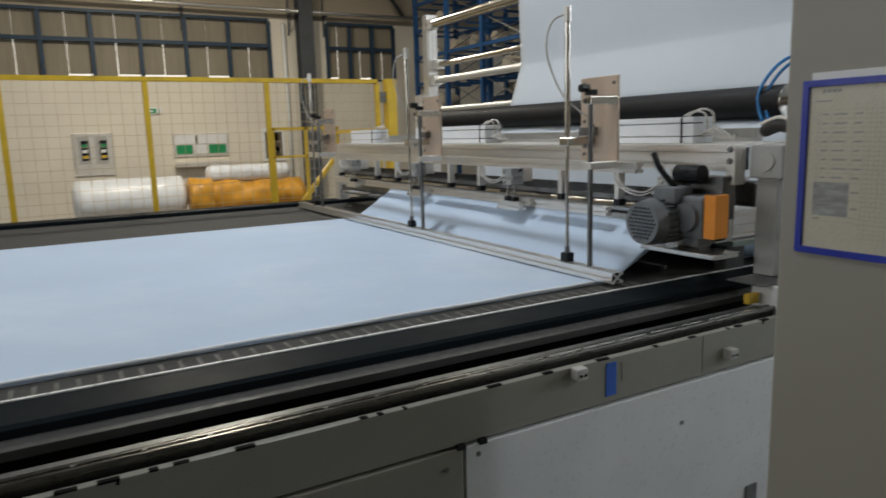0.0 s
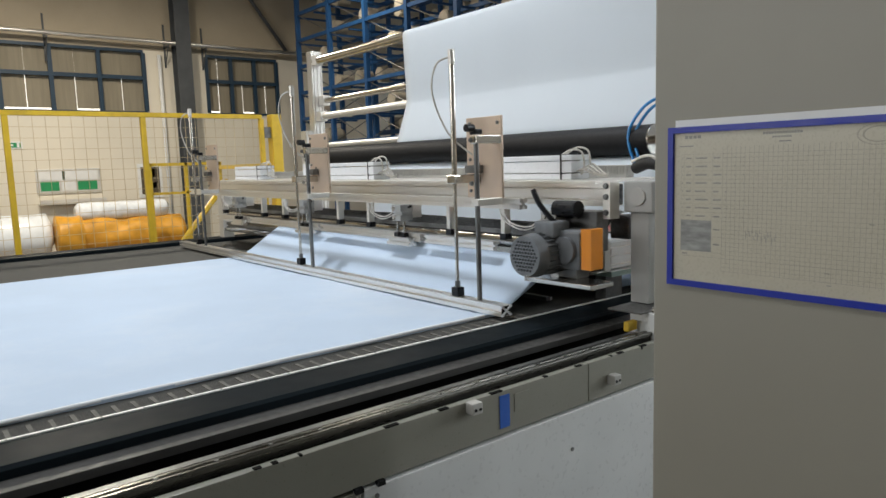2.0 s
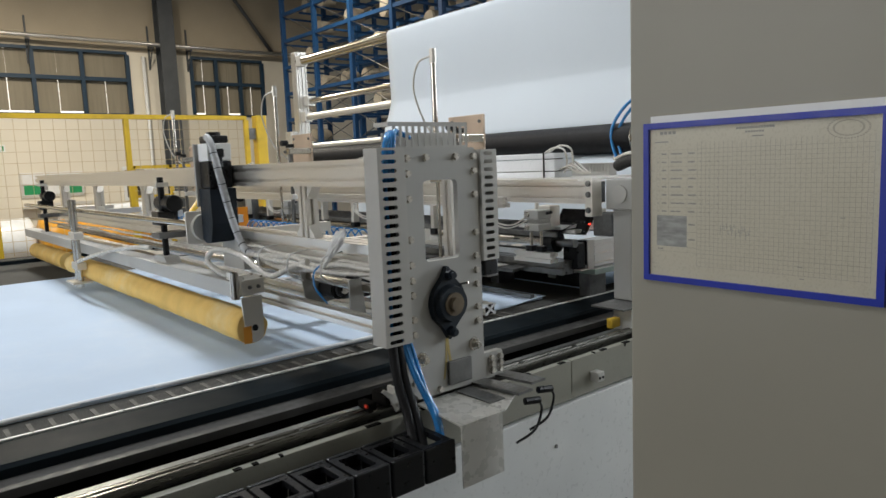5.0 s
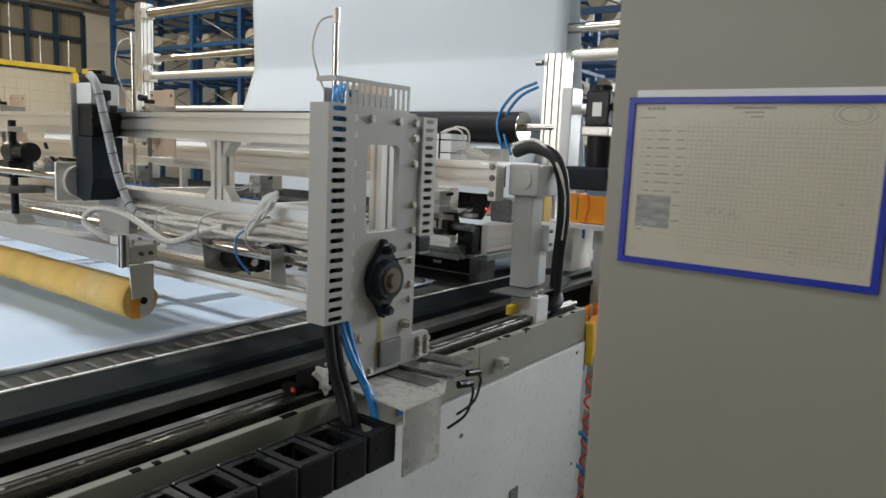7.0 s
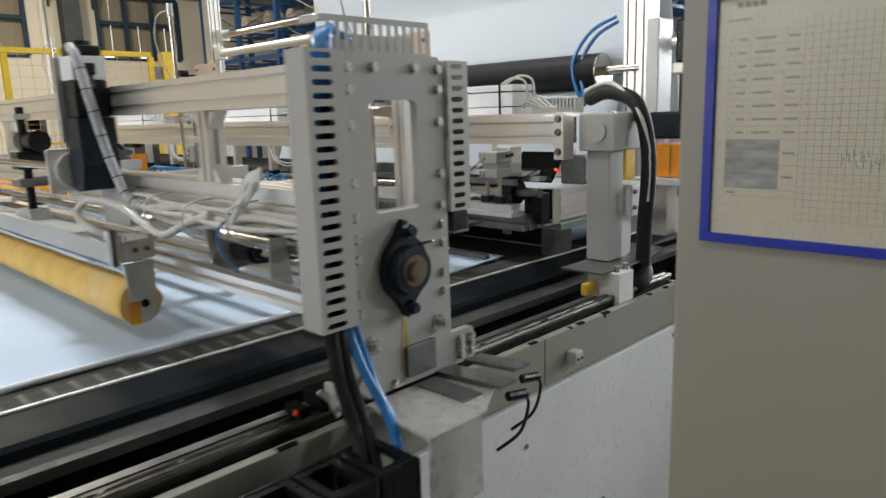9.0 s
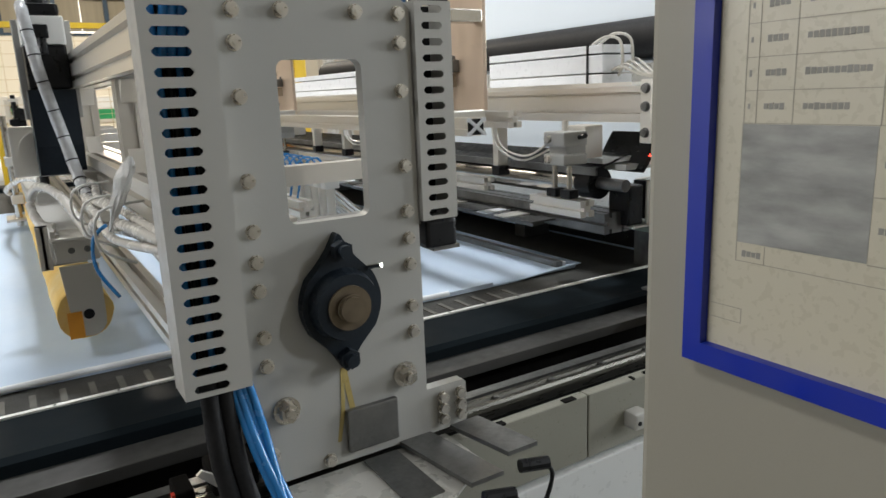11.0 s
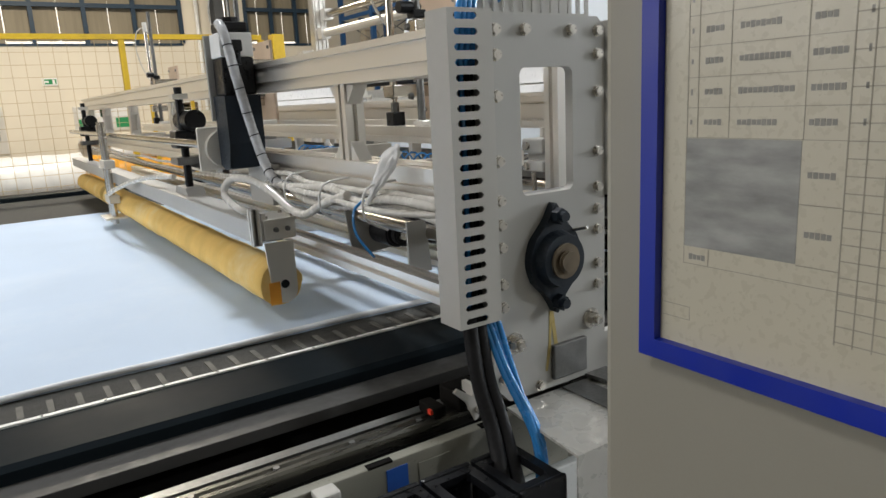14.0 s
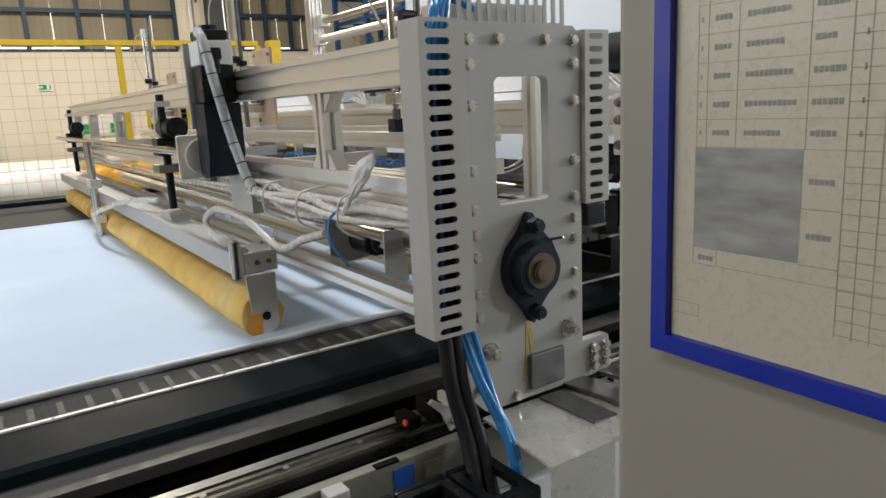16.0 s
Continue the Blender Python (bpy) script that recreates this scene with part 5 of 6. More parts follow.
part("top_cable", hose([(1.445, GY + 0.06, 1.875), (1.53, GY + 0.055, 1.885), (1.62, GY + 0.062, 1.878), (1.71, GY + 0.06, 1.876)], 0.010, 8, 5), BLACK, gantry)
for k in range(4):
    part("blue_hose", hose([(1.365 + 0.012 * k, GY - 0.01, 1.80), (1.385 + 0.011 * k, GY - 0.005, 1.90 + 0.008 * k), (1.44 + 0.01 * k, GY + 0.045, 1.935), (1.52, GY + 0.06, 1.92)], 0.006, 8, 6), HOSE_B, gantry, "blue air hose")
    part("blue_hose", hose([(1.40 + 0.007 * k, GY - 0.012 - 0.004 * k, 1.37), (1.415 + 0.007 * k, GY - 0.045 - 0.005 * (k % 2), 1.27), (1.44 + 0.008 * (k % 3), GY - 0.10 - 0.008 * (k % 2), 1.15), (1.425 + 0.008 * k, GY - 0.13, 1.07)], 0.0058, 8, 6), HOSE_B, gantry, "blue air hose")
    part("duct_hose", hose([(1.358 + 0.013 * k, GY + 0.004, 1.36), (1.361 + 0.013 * k, GY + 0.0, 1.62), (1.360 + 0.013 * k, GY + 0.004, 1.88)], 0.005, 6, 3), (HOSE_B, BLACK, HOSE_B, BLACK)[k], gantry)
for k in range(2):
    part("black_conduit", hose([(1.372 + 0.02 * k, GY - 0.01, 1.38), (1.372 + 0.022 * k, GY - 0.03, 1.26), (1.38 + 0.025 * k, GY - 0.06, 1.16), (1.36 + 0.03 * k, GY - 0.12, 1.06)], 0.014, 10, 6), RUBBER, gantry, "black cable conduit")
# lower brackets, tray and cable chain
part("stop_plate", B(1.575, 1.665, GY - 0.012, GY - 0.001, 1.19, 1.262, bevel=0.003), STEEL_D, gantry, "dark bent stop plate")
bm = bmesh.new()
prism([(1.435, 1.62), (1.60, 1.62), (1.76, 1.72), (1.76, GY), (1.46, GY)], "z", 1.158, 1.163, bm)
box(bm, 1.435, 1.585, 1.617, 1.621, 0.99, 1.163)
part("tray", bm, TRAY, gantry, "bent grey-white sheet tray")
part("tray_plate", B(1.60, 1.66, 1.68, 1.83, 1.1635, 1.167), STEEL_D, gantry)
for k, (x, y) in enumerate(((1.70, 1.66), (1.80, 1.70))):
    bm = prism([(x - 0.03, GY), (x + 0.03, GY), (x + 0.055, y), (x - 0.005, y)], "z", 1.168, 1.176)
    part("sensor_arm", bm, STEEL_D, gantry)
    part("sensor", C((x + 0.01, y - 0.01, 1.150), (x + 0.06, y - 0.02, 1.145), 0.011, 10), BLACK, gantry)
    part("sensor_cable", hose([(x + 0.05, y - 0.015, 1.145), (x + 0.07, y - 0.02, 1.12), (x + 0.04, y - 0.02, 1.06), (x - 0.02, y, 1.03)], 0.004, 6, 5), BLACK, gantry)
for z in (1.195, 1.215, 1.235):
    for x in (1.755, 1.79):
        again(first, "bolt", gantry, (x - 1.459, -0.004, z - ZS[0]))
part("slider_block", B(1.37, 1.44, 1.865, 1.935, 1.166, 1.205, bevel=0.006), GREASE, gantry)
part("slider_block", B(1.47, 1.76, 1.865, 1.935, 1.165, 1.205, bevel=0.006), STEEL_D, gantry)
part("scraper", B(1.318, 1.345, 1.872, 1.928, 1.166, 1.188, bevel=0.004), GREASE, gantry, "dirty brown rail scraper")
part("scraper_lamp", B(1.313, 1.318, 1.876, 1.887, 1.176, 1.185), HOSE_R, gantry)
bm = prism([(1.345, 1.222), (1.353, 1.228), (1.385, 1.205), (1.388, 1.226), (1.397, 1.226), (1.399, 1.160), (1.390, 1.155), (1.372, 1.195)], "y", 1.842, 1.848)
box(bm, 1.388, 1.398, 1.848, 1.88, 1.17, 1.224)
part("scraper_bracket", bm, ALU_X, gantry, "bent bare metal bracket")
part("scraper_screw", C((1.395, 1.842, 1.176), (1.395, 1.834, 1.176), 0.007, 12), BOLT, gantry)
for i in range(22):
    xa = 1.43 - (i + 1) * 0.105
    bm = B(xa + 0.002, xa + 0.103, 1.635, 1.648, 1.03, 1.125, bevel=0.006)
    box(bm, xa + 0.002, xa + 0.103, 1.765, 1.778, 1.03, 1.125, bevel=0.006)
    prism([(xa + 0.004, 1.648), (xa + 0.030, 1.648), (xa + 0.022, 1.672), (xa + 0.022, 1.741), (xa + 0.030, 1.765), (xa + 0.004, 1.765)], "z", 1.106, 1.122, bm)
    prism([(xa + 0.101, 1.648), (xa + 0.075, 1.648), (xa + 0.083, 1.672), (xa + 0.083, 1.741), (xa + 0.075, 1.765), (xa + 0.101, 1.765)], "z", 1.106, 1.122, bm)
    box(bm, xa + 0.022, xa + 0.083, 1.648, 1.664, 1.108, 1.121)
    box(bm, xa + 0.022, xa + 0.083, 1.749, 1.765, 1.108, 1.121)
    box(bm, xa + 0.002, xa + 0.103, 1.648, 1.765, 1.032, 1.040)
    part("chain_link", bm, BLACK, gantry, "black plastic cable-chain link")
# beams across the table
part("top_beam", slot_profile(bmesh.new(), "y", GY + 0.02, 6.35, 1.385, 1.827, 0.09, 0.075), ALU, gantry, "aluminium top beam")
part("lower_beam", slot_profile(bmesh.new(), "y", GY + 0.02, 6.35, 1.40, 1.598, 0.09, 0.060), ALU, gantry)
part("middle_beam", slot_profile(bmesh.new(), "y", GY + 0.05, 6.35, 1.52, 1.545, 0.045, 0.045), ALU, gantry)
part("bottom_bar", slot_profile(bmesh.new(), "y", GY + 0.02, 6.35, 1.37, 1.40, 0.04, 0.04), ALU, gantry)
part("bottom_bar", slot_profile(bmesh.new(), "y", GY + 0.02, 6.35, 1.62, 1.36, 0.04, 0.04), ALU, gantry)
part("guide_shaft", C((1.46, GY + 0.02, 1.475), (1.46, 6.3, 1.475), 0.016, 16), STEEL, gantry, "", True)
part("sensor_block", B(1.742, 1.800, GY + 0.001, GY + 0.055, 1.495, 1.542, bevel=0.006), BLACK, gantry, "black cable block below the duct")
part("sensor_foot", B(1.76, 1.81, GY + 0.01, GY + 0.05, 1.488, 1.494), STEEL_D, gantry)
for (ya, yb) in ((2.78, 3.93), (4.20, 5.20)):
    part("grip_beam", slot_profile(bmesh.new(), "y", ya, yb, 2.20, 1.297, 0.12, 0.052), ALU, gantry, "low aluminium gripper beam")
    part("grip_strip", B(2.262, 2.27, ya, yb, 1.275, 1.300), STEEL_D, gantry)
    part("hose_rail", slot_profile(bmesh.new(), "y", ya, yb, 1.90, 1.43, 0.045, 0.045), ALU, gantry)
    for y in (ya + 0.04, (ya + yb) / 2, yb - 0.04):
        part("grip_arm", B(1.64, 2.14, y - 0.02, y + 0.02, 1.275, 1.318), ALU, gantry)
        part("grip_post", B(1.885, 1.915, y - 0.018, y + 0.018, 1.318, 1.408), ALU_X, gantry)
part("window_post", slot_profile(bmesh.new(), "z", 1.36, 1.86, 1.790, 2.025, 0.06, 0.045), ALU, gantry)
part("window_floor", B(1.50, 1.76, GY + 0.02, 1.90, 1.535, 1.562), STEEL_D, gantry)
for y in (2.26, 2.95, 3.85, 4.75, 5.6, 6.3):
    part("stand", slot_profile(bmesh.new(), "z", 1.627, 1.79, 1.385, y, 0.045, 0.045), ALU, gantry)
    for s in (-1, 1):
        bm = prism([(y + s * 0.024, 1.628), (y + s * 0.062, 1.628), (y + s * 0.024, 1.668)], "x", 1.368, 1.40)
        part("gusset", bm, ALU_X, gantry)
        bm = prism([(y + s * 0.024, 1.788), (y + s * 0.062, 1.788), (y + s * 0.024, 1.748)], "x", 1.368, 1.40)
        part("gusset", bm, ALU_X, gantry)
    part("cross_arm", B(1.42, 1.86, y - 0.02, y + 0.02, 1.57, 1.61), ALU, gantry)
for y in [v for v in np.arange(2.80, 5.2, 0.06) if not 3.92 < v < 4.22]:
    part("gripper", C((1.985, y, 1.322), (1.985, y, 1.52), 0.013, 12), ALU_X, gantry, "small air cylinder gripper", True)
    part("gripper_head", B(1.962, 2.008, y - 0.016, y + 0.016, 1.48, 1.512), WHITE, gantry)
    part("gripper_rod", C((2.0, y, 1.47), (2.15, y, 1.330), 0.006, 8), STEEL, gantry)
    part("gripper_hose", hose([(1.985, y, 1.52), (1.96, y + 0.02, 1.57), (1.92, y + 0.03, 1.55), (1.90, y + 0.05, 1.455)], 0.0035, 5, 3), (HOSE_B if int(y * 100) % 3 else HOSE_W), gantry)
# white wrapped hose bundle between the servo and the side plate
rh = random.Random(11)
for k in range(4):
    z0, x0 = 1.584 - 0.013 * k, 1.338 - 0.010 * (k % 3)
    pts = [(1.345, GY + 0.02, 1.575 - 0.012 * k)]
    for i in range(1, 7):
        f = i / 6
        pts.append((x0 - 0.012 * math.sin(math.pi * f) + rh.uniform(-0.008, 0.008), GY + 0.02 + 0.80 * f, z0 - 0.012 * math.sin(math.pi * f) * (1 - 0.1 * k) + rh.uniform(-0.010, 0.010)))
    part("wrapped_hose", hose(pts, 0.0068 + 0.0022 * (k % 2), 8, 5), HOSE_W, gantry, "white wrapped air hose")
for y, z in ((2.02, 1.556), (2.22, 1.548), (2.42, 1.552)):
    part("cable_tie", hose([(1.352, y, z + 0.045), (1.288, y, z + 0.035), (1.282, y + 0.004, z - 0.02), (1.33, y + 0.004, z - 0.05)], 0.0025, 6, 4), WHITE, gantry)
for k in range(2):
    pts = [(1.348, 2.62 + 0.30 * i, 1.545 - 0.016 * k + rh.uniform(-0.006, 0.006)) for i in range(13)]
    part("wrapped_hose", hose(pts, 0.006, 6, 3), HOSE_W, gantry, "white wrapped air hose")
# servo with angle gear, jack screws
sy = 2.755
part("servo_gear", prism([(sy - 0.050, 1.785), (sy + 0.048, 1.785), (sy + 0.048, 1.60), (sy + 0.01, 1.588), (sy - 0.030, 1.594), (sy - 0.052, 1.66)], "x", 1.247, 1.343), CASTING, gantry, "dark grey servo gear housing")
part("servo_motor", B(1.252, 1.338, sy - 0.043, sy + 0.043, 1.786, 1.882, bevel=0.006), BLACK, gantry, "black servo motor")
part("servo_band", B(1.251, 1.339, sy - 0.044, sy + 0.044, 1.883, 1.945, bevel=0.004), WHITE, gantry, "white servo encoder cover")
part("servo_cap", B(1.256, 1.334, sy - 0.040, sy + 0.040, 1.946, 1.972, bevel=0.008), BLACK, gantry)
part("servo_knob", C((1.295, sy, 1.972), (1.295, sy, 1.985), 0.025, 14), BLACK, gantry)
part("servo_plug", B(1.275, 1.305, sy - 0.062, sy - 0.0445, 1.895, 1.925, bevel=0.004), BLACK, gantry)
part("servo_plug", C((1.290, sy - 0.054, 1.862), (1.290, sy - 0.054, 1.895), 0.010, 10), BLACK, gantry)
part("servo_mount", B(1.238, 1.36, sy + 0.050, sy + 0.062, 1.72, 1.945, bevel=0.003), PLATE, gantry, "grey-white servo mounting plate")
cpts = [(1.262, sy - 0.02, 1.968), (1.262, sy - 0.058, 1.935), (1.274, sy - 0.085, 1.82), (1.300, sy - 0.095, 1.68), (1.318, sy - 0.14, 1.575), (1.325, sy - 0.24, 1.55)]
cable = part("servo_cable", hose(cpts, 0.013, 10, 7), SPIRAL, gantry, "grey spiral-wrapped servo cable")
path = smooth_path(cpts, 7)
for i in range(9, len(path) - 1, 3):
    d = (path[i + 1] - path[i]).normalized() * 0.0013
    part("wrap_turn", C(path[i] - d, path[i] + d, 0.0142, 12), RUBBER, cable)
part("servo_flange", B(1.196, 1.32, sy + 0.072, sy + 0.084, 1.585, 1.705, bevel=0.006), ALU_X, gantry)
part("gear_drum", C((1.262, sy + 0.049, 1.645), (1.262, sy + 0.072, 1.645), 0.050, 26), ALU_X, gantry, "silver round gear flange", True)
part("servo_base", B(1.33, 1.36, sy - 0.10, sy + 0.08, 1.49, 1.60, bevel=0.003), PLATE, gantry)
part("drive_shaft", C((1.235, sy + 0.084, 1.655), (1.235, 6.2, 1.655), 0.012, 14), STEEL, gantry, "", True)
for y in (3.31, 5.75):
    part("jack_screw", C((1.275, y, 1.45), (1.275, y, 1.83), 0.013, 14), BLACK, gantry, "black jack screw", True)
    part("jack_gear", B(1.24, 1.325, y - 0.045, y + 0.045, 1.63, 1.69, bevel=0.008), BLACK, gantry)
    part("jack_wheel", C((1.30, y - 0.08, 1.72), (1.30, y + 0.08, 1.72), 0.035, 18), BLACK, gantry)
    part("jack_plate", B(1.235, 1.36, y - 0.05, y + 0.05, 1.575, 1.60, bevel=0.003), STEEL_D, gantry)
    part("jack_collar", B(1.25, 1.30, y - 0.025, y + 0.025, 1.79, 1.808), ALU_X, gantry)
# small roller between two plates near the side plate
part("pulley_plate", prism([(1.425, 1.500), (1.625, 1.500), (1.625, 1.385), (1.470, 1.370), (1.440, 1.395)], "y", 2.418, 2.423), PLATE, gantry, "bent grey-white bracket")
part("pulley_plate", prism([(1.400, 1.505), (1.445, 1.505), (1.455, 1.395), (1.400, 1.395)], "y", 2.07, 2.075), PLATE, gantry, "bent grey-white bracket")
pul = part("pulley", C((1.520, 2.415, 1.430), (1.520, 2.32, 1.430), 0.034, 22, bevel=0.004), RUBBER, gantry, "black ribbed roller", True)
part("pulley_hub", C((1.520, 2.32, 1.430), (1.520, 2.295, 1.430), 0.024, 16, bevel=0.004), BLACK, pul)
part("pulley_bolt", C((1.520, 2.295, 1.430), (1.520, 2.287, 1.430), 0.013, 6), BOLT, pul)
for k in range(6):
    part("pulley_rib", C((1.545 + 0.028 * k, 2.35, 1.426), (1.565 + 0.028 * k, 2.35, 1.425), 0.042 if k % 2 else 0.037, 20, bevel=0.003), RUBBER, pul, "", True)
# crumpled film bag tied to the conduit
bm = bmesh.new()
bmesh.ops.create_icosphere(bm, subdivisions=4, radius=1.0)
for v in bm.verts:
    q = v.co.copy()
    n_ = noise.noise(q * 2.3) * 0.5 + noise.noise(q * 5.1) * 0.22
    t_ = (q.z + 1) / 2
    w_ = 0.25 + 0.9 * t_
    v.co = Vector((1.300 + 0.035 * t_ + 0.012 * q.x * w_ * (1 + 1.5 * n_), 2.05 - 0.075 * t_ + 0.030 * q.y * w_ * (1 + n_), 1.612 + 0.058 * q.z * (1 + 0.3 * n_)))
for f in bm.faces:
    f.smooth = True
FILM_BAG = mat("crumpled_film", (0.84, 0.84, 0.83), 0.2, 0.0, 0.05, 20, 0.6, 60, through_light=0.4)
part("film_bag", bm, FILM_BAG, gantry, "crumpled clear plastic bag tied to the hoses")
part("bag_tie", hose([(1.298, 2.052, 1.566), (1.278, 2.06, 1.545), (1.276, 2.052, 1.50), (1.30, 2.03, 1.455)], 0.003, 6, 5), HOSE_B, gantry)
# lifting head with foam roller
head = part("roller_head", B(1.225, 1.300, 2.52, 6.3, 1.42, 1.475, bevel=0.004), PLATE, gantry, "grey-white roller carrier beam")
RY0, RZ = 2.505, 1.312
bm = bmesh.new()
rings = []
for i in range(61):
    y = RY0 + 0.006 + (5.05 - RY0) * i / 60
    ring = []
    for k in range(28):
        a = 2 * math.pi * k / 28
        r = 0.0555 + 0.004 * noise.noise(Vector((y * 3.1, math.cos(a), math.sin(a)))) + 0.003 * noise.noise(Vector((y * 9, 2 * math.cos(a), 2 * math.sin(a))))
        ring.append(bm.verts.new((1.279 + r * math.cos(a), y, RZ + r * math.sin(a))))
    rings.append(ring)
for a, b in zip(rings, rings[1:]):
    for k in range(28):
        bm.faces.new((a[k], a[(k + 1) % 28], b[(k + 1) % 28], b[k])).smooth = True
bm.faces.new(rings[0])
bm.faces.new(rings[-1])
bmesh.ops.recalc_face_normals(bm, faces=bm.faces)
part("foam_roller", bm, FOAM, head, "worn yellow foam roller")
part("foam_roller", C((1.279, 5.2, RZ), (1.279, 6.2, RZ), 0.055, 24), FOAM, head, "worn yellow foam roller", True)
bm = prism([(1.243, 1.42), (1.318, 1.42), (1.318, 1.30)] + [(1.285 + 0.033 * math.cos(a), 1.295 + 0.033 * math.sin(a)) for a in np.linspace(0.1, -math.pi, 9)] + [(1.252, 1.30)], "y", RY0 - 0.004, RY0 + 0.002)
part("end_bracket", bm, ALU_X, head, "aluminium roller end bracket")
part("end_tape", B(1.243, 1.272, RY0 - 0.0055, RY0 - 0.0042, 1.262, 1.320), TAPE_O, head, "torn orange tape")
part("axle_hole", C((1.285, RY0 - 0.0042, 1.312), (1.285, RY0 - 0.007, 1.312), 0.011, 16), BLACK, head)
part("head_plate", B(1.235, 1.325, RY0 - 0.03, RY0 + 0.09, 1.476, 1.484, bevel=0.002), ALU_X, head)
part("head_block", B(1.24, 1.322, RY0 - 0.018, RY0 + 0.05, 1.43, 1.476, bevel=0.003), ALU_X, head)
for dx, dy in ((0.012, -0.018), (0.078, -0.018), (0.012, 0.06), (0.078, 0.06)):
    part("head_screw", C((1.235 + dx, RY0 + dy, 1.484), (1.235 + dx, RY0 + dy, 1.491), 0.0055, 10), BOLT, head)
part("head_rib", B(1.236, 1.244, RY0 - 0.028, RY0 + 0.088, 1.4845, 1.500), ALU_X, head)
part("head_stub", slot_profile(bmesh.new(), "z", 1.42, 1.51, 1.222, RY0 - 0.008, 0.022, 0.022), ALU, head)
for dx in (0.02, 0.05):
    part("bolt", bolt(bmesh.new(), 1.25 + dx, RY0 - 0.018, 1.455, 0.005), STEEL_D, head)
part("screw_foot", prism([(3.22, 1.475), (3.40, 1.475), (3.37, 1.50), (3.25, 1.50)], "x", 1.245, 1.305), PLATE, head)
part("loop_hose", hose([(1.25, 2.60, 1.49), (1.225, 2.62, 1.50), (1.215, 2.70, 1.535), (1.235, 2.66, 1.575), (1.27, 2.55, 1.56), (1.30, 2.40, 1.50), (1.30, 2.25, 1.54), (1.31, 2.15, 1.565)], 0.010, 8, 8), HOSE_W, head, "white looped hose")
# guide cylinder at the middle of the carrier
for dy in (0, 0.07):
    part("guide_cylinder", C((1.20, 4.55 + dy, 1.23), (1.20, 4.55 + dy, 1.72), 0.014, 14), STEEL, head, "", True)
part("guide_foot", B(1.15, 1.25, 4.50, 4.67, 1.255, 1.265), ALU_X, head)
part("guide_block", B(1.18, 1.23, 4.52, 4.65, 1.33, 1.37, bevel=0.004), ALU_X, head)
part("guide_block", B(1.18, 1.23, 4.52, 4.65, 1.50, 1.54, bevel=0.004), ALU_X, head)
part("guide_hose", hose([(1.18, 4.5, 1.38), (1.17, 4.2, 1.43), (1.22, 3.8, 1.50), (1.27, 3.5, 1.52)], 0.010, 8, 6), HOSE_W, head)

# ---- control cabinet with form sheet ----
KX, KY = 1.512, 1.178
cab = thing("control_cabinet", "tall grey-beige steel control cabinet beside the machine", "cabinet", (1.75, 0.9, 0))
part("body", B(KX + 0.02, 2.0, 0.30, KY - 0.002, 0.0, 2.65, bevel=0.004), CABINET, cab)
part("door", B(KX, KX + 0.0195, 0.607, KY, 0.06, 2.62, bevel=0.005), CABINET, cab, "plain painted cabinet door")
part("door", B(KX, KX + 0.0195, 0.302, 0.600, 0.06, 2.62, bevel=0.005), CABINET, cab, "plain painted cabinet door")
form = thing("form_holder", "blue-framed inspection form sheet on the cabinet door", "form", (KX, 0.92, 1.74))
FY0, FY1, FZ0, FZ1 = 0.692, 1.140, 1.586, 1.908
FX = KX - 0.001
bw = 0.012
bm = bmesh.new()
for (a, b, z0, z1) in ((FY0, FY1, FZ1 - bw, FZ1), (FY0, FY1, FZ0, FZ0 + bw), (FY0, FY0 + bw, FZ0 + bw, FZ1 - bw), (FY1 - bw, FY1, FZ0 + bw, FZ1 - bw)):
    box(bm, FX - 0.009, FX, a, b, z0, z1)
part("blue_frame", bm, BLUE_P, form, "blue plastic frame")
part("sheet", B(FX - 0.003, FX, FY0 + bw - 0.002, FY1 - bw + 0.002, FZ0 + bw - 0.002, FZ1 - bw + 0.002), PAPER, form, "yellowed printed form under film")
part("backing_paper", B(FX - 0.0006, FX, FY0 + 0.006, FY1 - 0.012, FZ1, FZ1 + 0.014), WHITE, form, "white paper edge above the frame")
PW, PH = FY1 - FY0 - 2 * bw, FZ1 - FZ0 - 2 * bw


def ink(u0, u1, v0, v1, lift=0.0):
    """A printed patch on the sheet: u from the far edge, v from the top."""
    ya, yb = FY1 - bw - PW * u1, FY1 - bw - PW * u0
    return (FX - 0.0032 - lift, FX - 0.0031, ya, yb, FZ1 - bw - PH * v1, FZ1 - bw - PH * v0)


bm = bmesh.new()
for i in range(29):
    v = 0.143 + i * 0.0275
    box(bm, *ink(0.247, 0.975, v, v + 0.0020))
for i in range(36):
    u = 0.247 + i * 0.0208
    box(bm, *ink(u, u + 0.0015, 0.10, 0.92))
for u in (0.038, 0.054, 0.100, 0.197):
    box(bm, *ink(u, u + 0.0011, 0.143, 0.583))
for i in range(9):
    box(bm, *ink(0.038, 0.247, 0.143 + i * 0.055, 0.1444 + i * 0.055))
for v in (0.69, 0.795):
    box(bm, *ink(0.197, 0.247, v, v + 0.0020))
box(bm, *ink(0.038, 0.975, 0.828, 0.8294))
box(bm, *ink(0.0372, 0.0383, 0.583, 0.83))
box(bm, *ink(0.076, 0.077, 0.795, 0.83))
box(bm, *ink(0.005, 0.050, 0.918, 0.9194))
box(bm, *ink(0.005, 0.050, 0.945, 0.9464))
box(bm, *ink(0.049, 0.050, 0.918, 0.946))
part("ruled_line", bm, INK_L, form, "faint ruled table lines", kind="stuff")
bm = bmesh.new()
rf = random.Random(2)
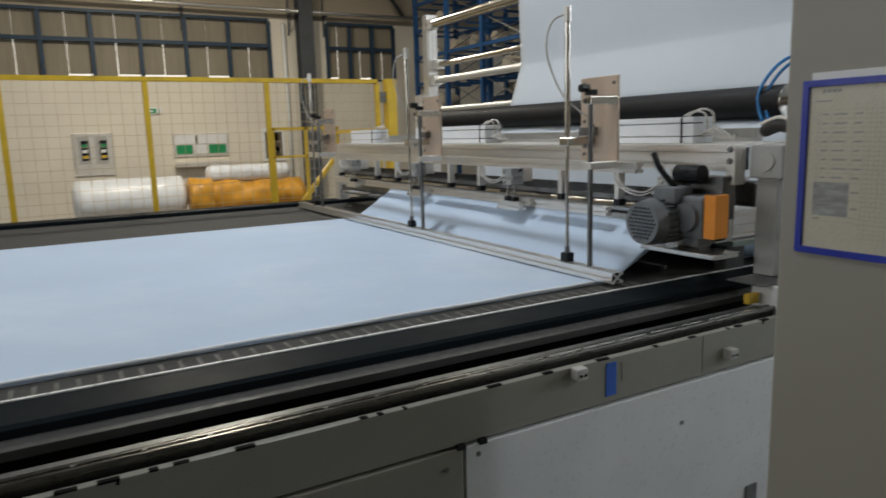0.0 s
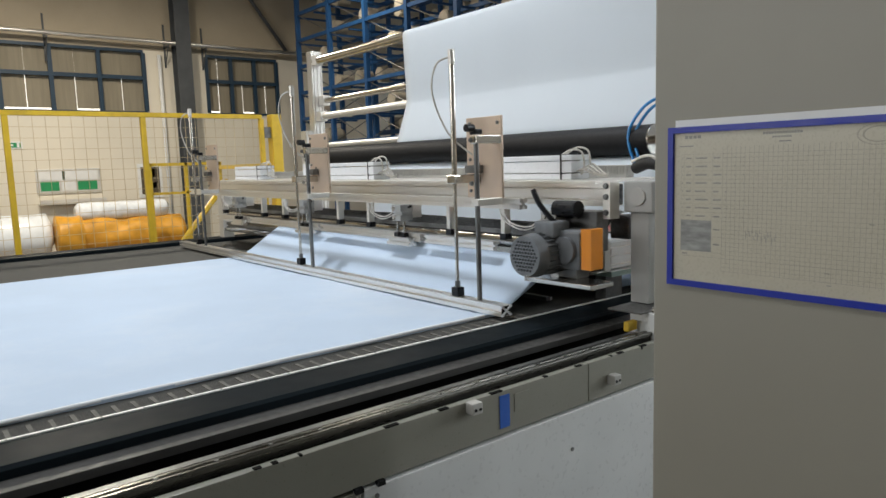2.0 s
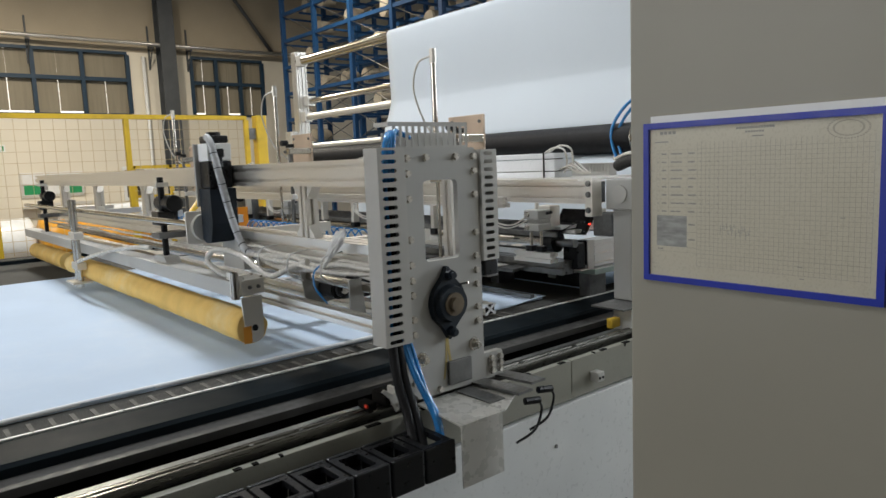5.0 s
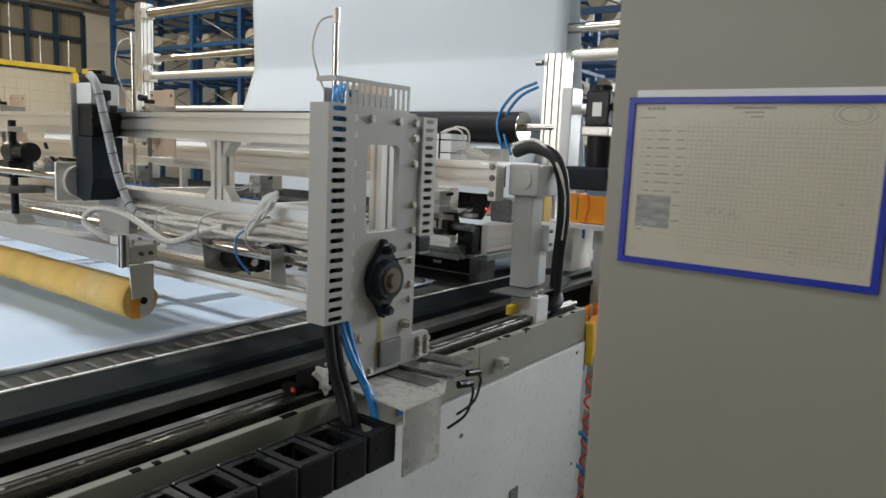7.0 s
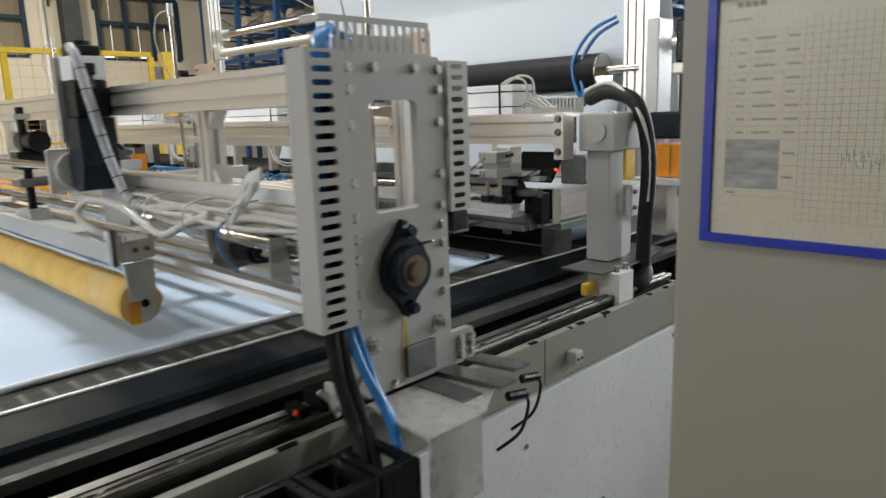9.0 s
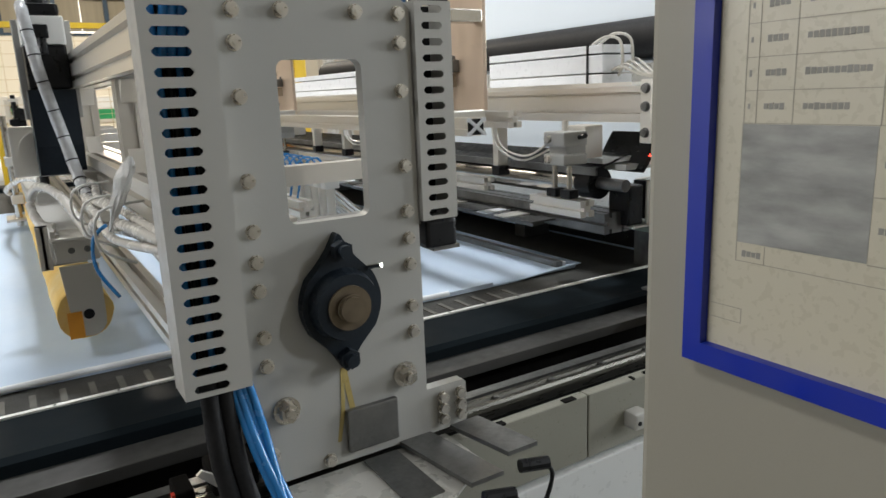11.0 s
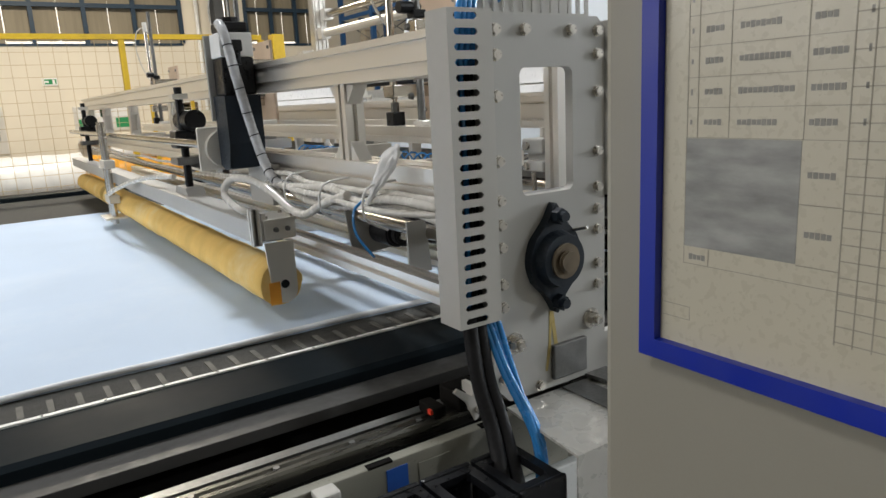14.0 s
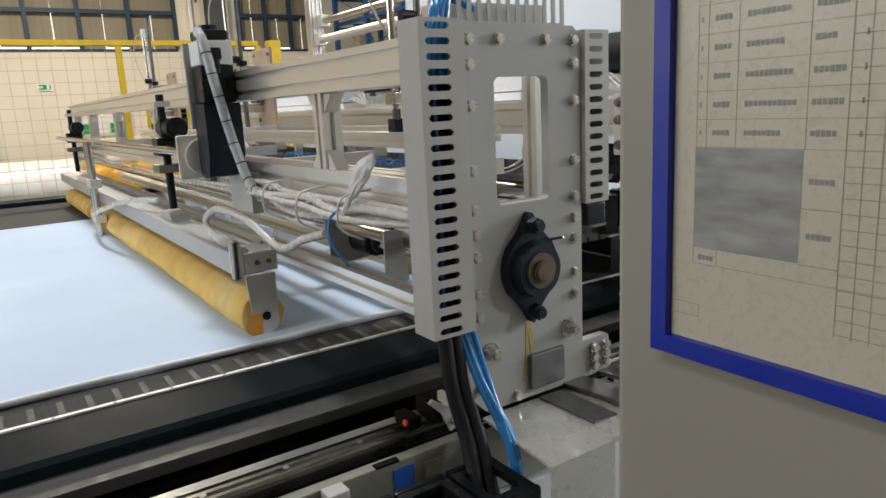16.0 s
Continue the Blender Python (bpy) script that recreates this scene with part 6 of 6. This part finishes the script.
for i in range(8):
    v = 0.143 + i * 0.055 + 0.021
    def word(u0, n, w=0.0056):
        for q in range(n):
            h = 0.0045 + 0.0015 * rf.random()
            box(bm, *ink(u0 + q * 0.0066, u0 + q * 0.0066 + w, v - h + 0.006, v + h + 0.006))
    word(0.043, 1, 0.003)
    word(0.064, 4)
    word(0.112, rf.randint(7, 11))
    word(0.203, rf.randint(4, 6))
    for q in range(3):
        word(0.262 + 0.0208 * q * 2, 1, 0.003)
for i in range(4):
    box(bm, *ink(0.055 + i * 0.022, 0.072 + i * 0.022, 0.020, 0.040))
for i in range(14):
    box(bm, *ink(0.43 + i * 0.012, 0.440 + i * 0.012, 0.020, 0.034))
for i in range(7):
    box(bm, *ink(0.47 + i * 0.012, 0.480 + i * 0.012, 0.046, 0.057))
box(bm, *ink(0.03, 0.10, 0.085, 0.093))
box(bm, *ink(0.50, 0.55, 0.075, 0.083))
v = 0.635
word(0.205, 5)
v = 0.735
word(0.205, 5)
v = 0.808
word(0.046, 4)
for i in range(16):
    u = 0.36 + 0.009 * i + 0.004 * rf.random()
    w = 0.62 + 0.05 * rf.random()
    box(bm, *ink(u, u + 0.0022, w, w + 0.02 + 0.04 * rf.random()))
    box(bm, *ink(u, u + 0.008, w + 0.02, w + 0.0235))
for u, w in ((0.70, 0.86), (0.71, 0.93), (0.86, 0.56)):
    box(bm, *ink(u, u + 0.02, w, w + 0.005))
part("printed_bar", bm, INK, form, "grey illegible printed lines", kind="stuff")
bm = bmesh.new()
box(bm, *ink(0.0385, 0.1965, 0.585, 0.794))
part("printed_photo", bm, PHOTO, form, "grey printed photograph")
bm = bmesh.new()
for i in range(40):
    a, b = 2 * math.pi * i / 40, 2 * math.pi * (i + 1) / 40
    for r in (1.0, 0.72):
        u0, v0 = 0.88 + 0.075 * r * math.cos(a), 0.062 + 0.058 * r * math.sin(a)
        box(bm, *ink(u0 - 0.004, u0 + 0.004, v0 - 0.003, v0 + 0.003))
part("stamp_ring", bm, INK_L, form, "faint oval stamp", kind="stuff")
solo("label_sheet", B(KX - 0.0015, KX - 0.0003, 0.78, 0.925, 2.125, 2.20), WHITE, "white paper label stuck on the cabinet door", "label")


# ---- what moves ----
G_ROWS = [(0.0, -4.4), (1.4, -4.3), (2.2, -3.55), (3.0, -2.32), (3.4, -1.69), (3.6, -1.37), (3.8, -1.05), (3.9, -0.90), (4.0, -0.770), (4.1, -0.650), (4.2, -0.536),
          (4.5, -0.27), (4.9, -0.07), (5.4, 0.0), (9.0, 0.0), (12.0, 0.002), (12.2, 0.022), (12.5, 0.093), (12.75, 0.185), (13.0, 0.285), (13.25, 0.388), (13.45, 0.468), (13.6, 0.479),
          (15.5, 0.477), (15.7, 0.464), (16.0, 0.412)]
M_ROWS = [(0.0, 2.249), (1.9, 2.249), (2.0, 2.267), (2.2, 2.431), (2.4, 2.659), (2.6, 2.886), (2.8, 3.141), (3.0, 3.387), (3.2, 3.614), (3.4, 3.824), (3.5, 3.924), (3.7, 4.151), (3.9, 4.424), (4.1, 4.697), (4.4, 5.079), (4.8, 5.352), (5.2, 5.443), (16.0, 5.443)]
H_ROWS = [(0.0, 0.0), (14.5, 0.0), (14.7, -0.012), (14.9, -0.040), (15.1, -0.055), (15.4, -0.060), (16.0, -0.060)]

L_ROWS = [(0.0, 0.0), (9.4, 0.0), (9.7, 0.05), (10.5, 0.37), (10.9, 0.42), (16.0, 0.42)]


def motor_y(t):
    for (a, ya), (b, yb) in zip(M_ROWS, M_ROWS[1:]):
        if a <= t <= b:
            return ya + (yb - ya) * (t - a) / (b - a)
    return M_ROWS[-1][1]


def motions():
    g = ROOTS[gantry]
    walk(gantry, [(t, pose(g.x + x, g.y, g.z)) for t, x in G_ROWS])
    walk(head, [(t, pose(0, 0, z)) for t, z in H_ROWS])
    p = ROOTS[bar]
    walk(bar, [(t, pose(p.x, p.y, p.z + z)) for t, z in L_ROWS])
    c = ROOTS[cutter]
    walk(cutter, [(t, pose(c.x, c.y + y - M_ROWS[0][1], c.z)) for t, y in M_ROWS])
    for i, o in enumerate(STRIPS):
        y = 2.425 + FW * (i + 0.5)
        rows = []
        for k in range(0, 33):
            t = 1.8 + 0.15 * k
            q = (motor_y(max(1.8, t - 0.45)) - 0.12 - y) / 1.25
            q = min(1, max(0, q))
            q0 = q
            q = q * q * (3 - 2 * q)
            fall = 30.0 * q
            slope = radians(30.0) * 6 * q0 * (1 - q0) / 1.25
            f = radians(fall)
            tilt = math.degrees(math.atan(0.6 * (0.20 * math.cos(f) + 0.105 * math.sin(f)) * slope))
            rows.append((t, pose(0, FW * i, 0, tilt, fall, 0)))
        walk(o, [(0.0, pose(0, FW * i, 0))] + rows + [(16.0, rows[-1][1])])


motions()
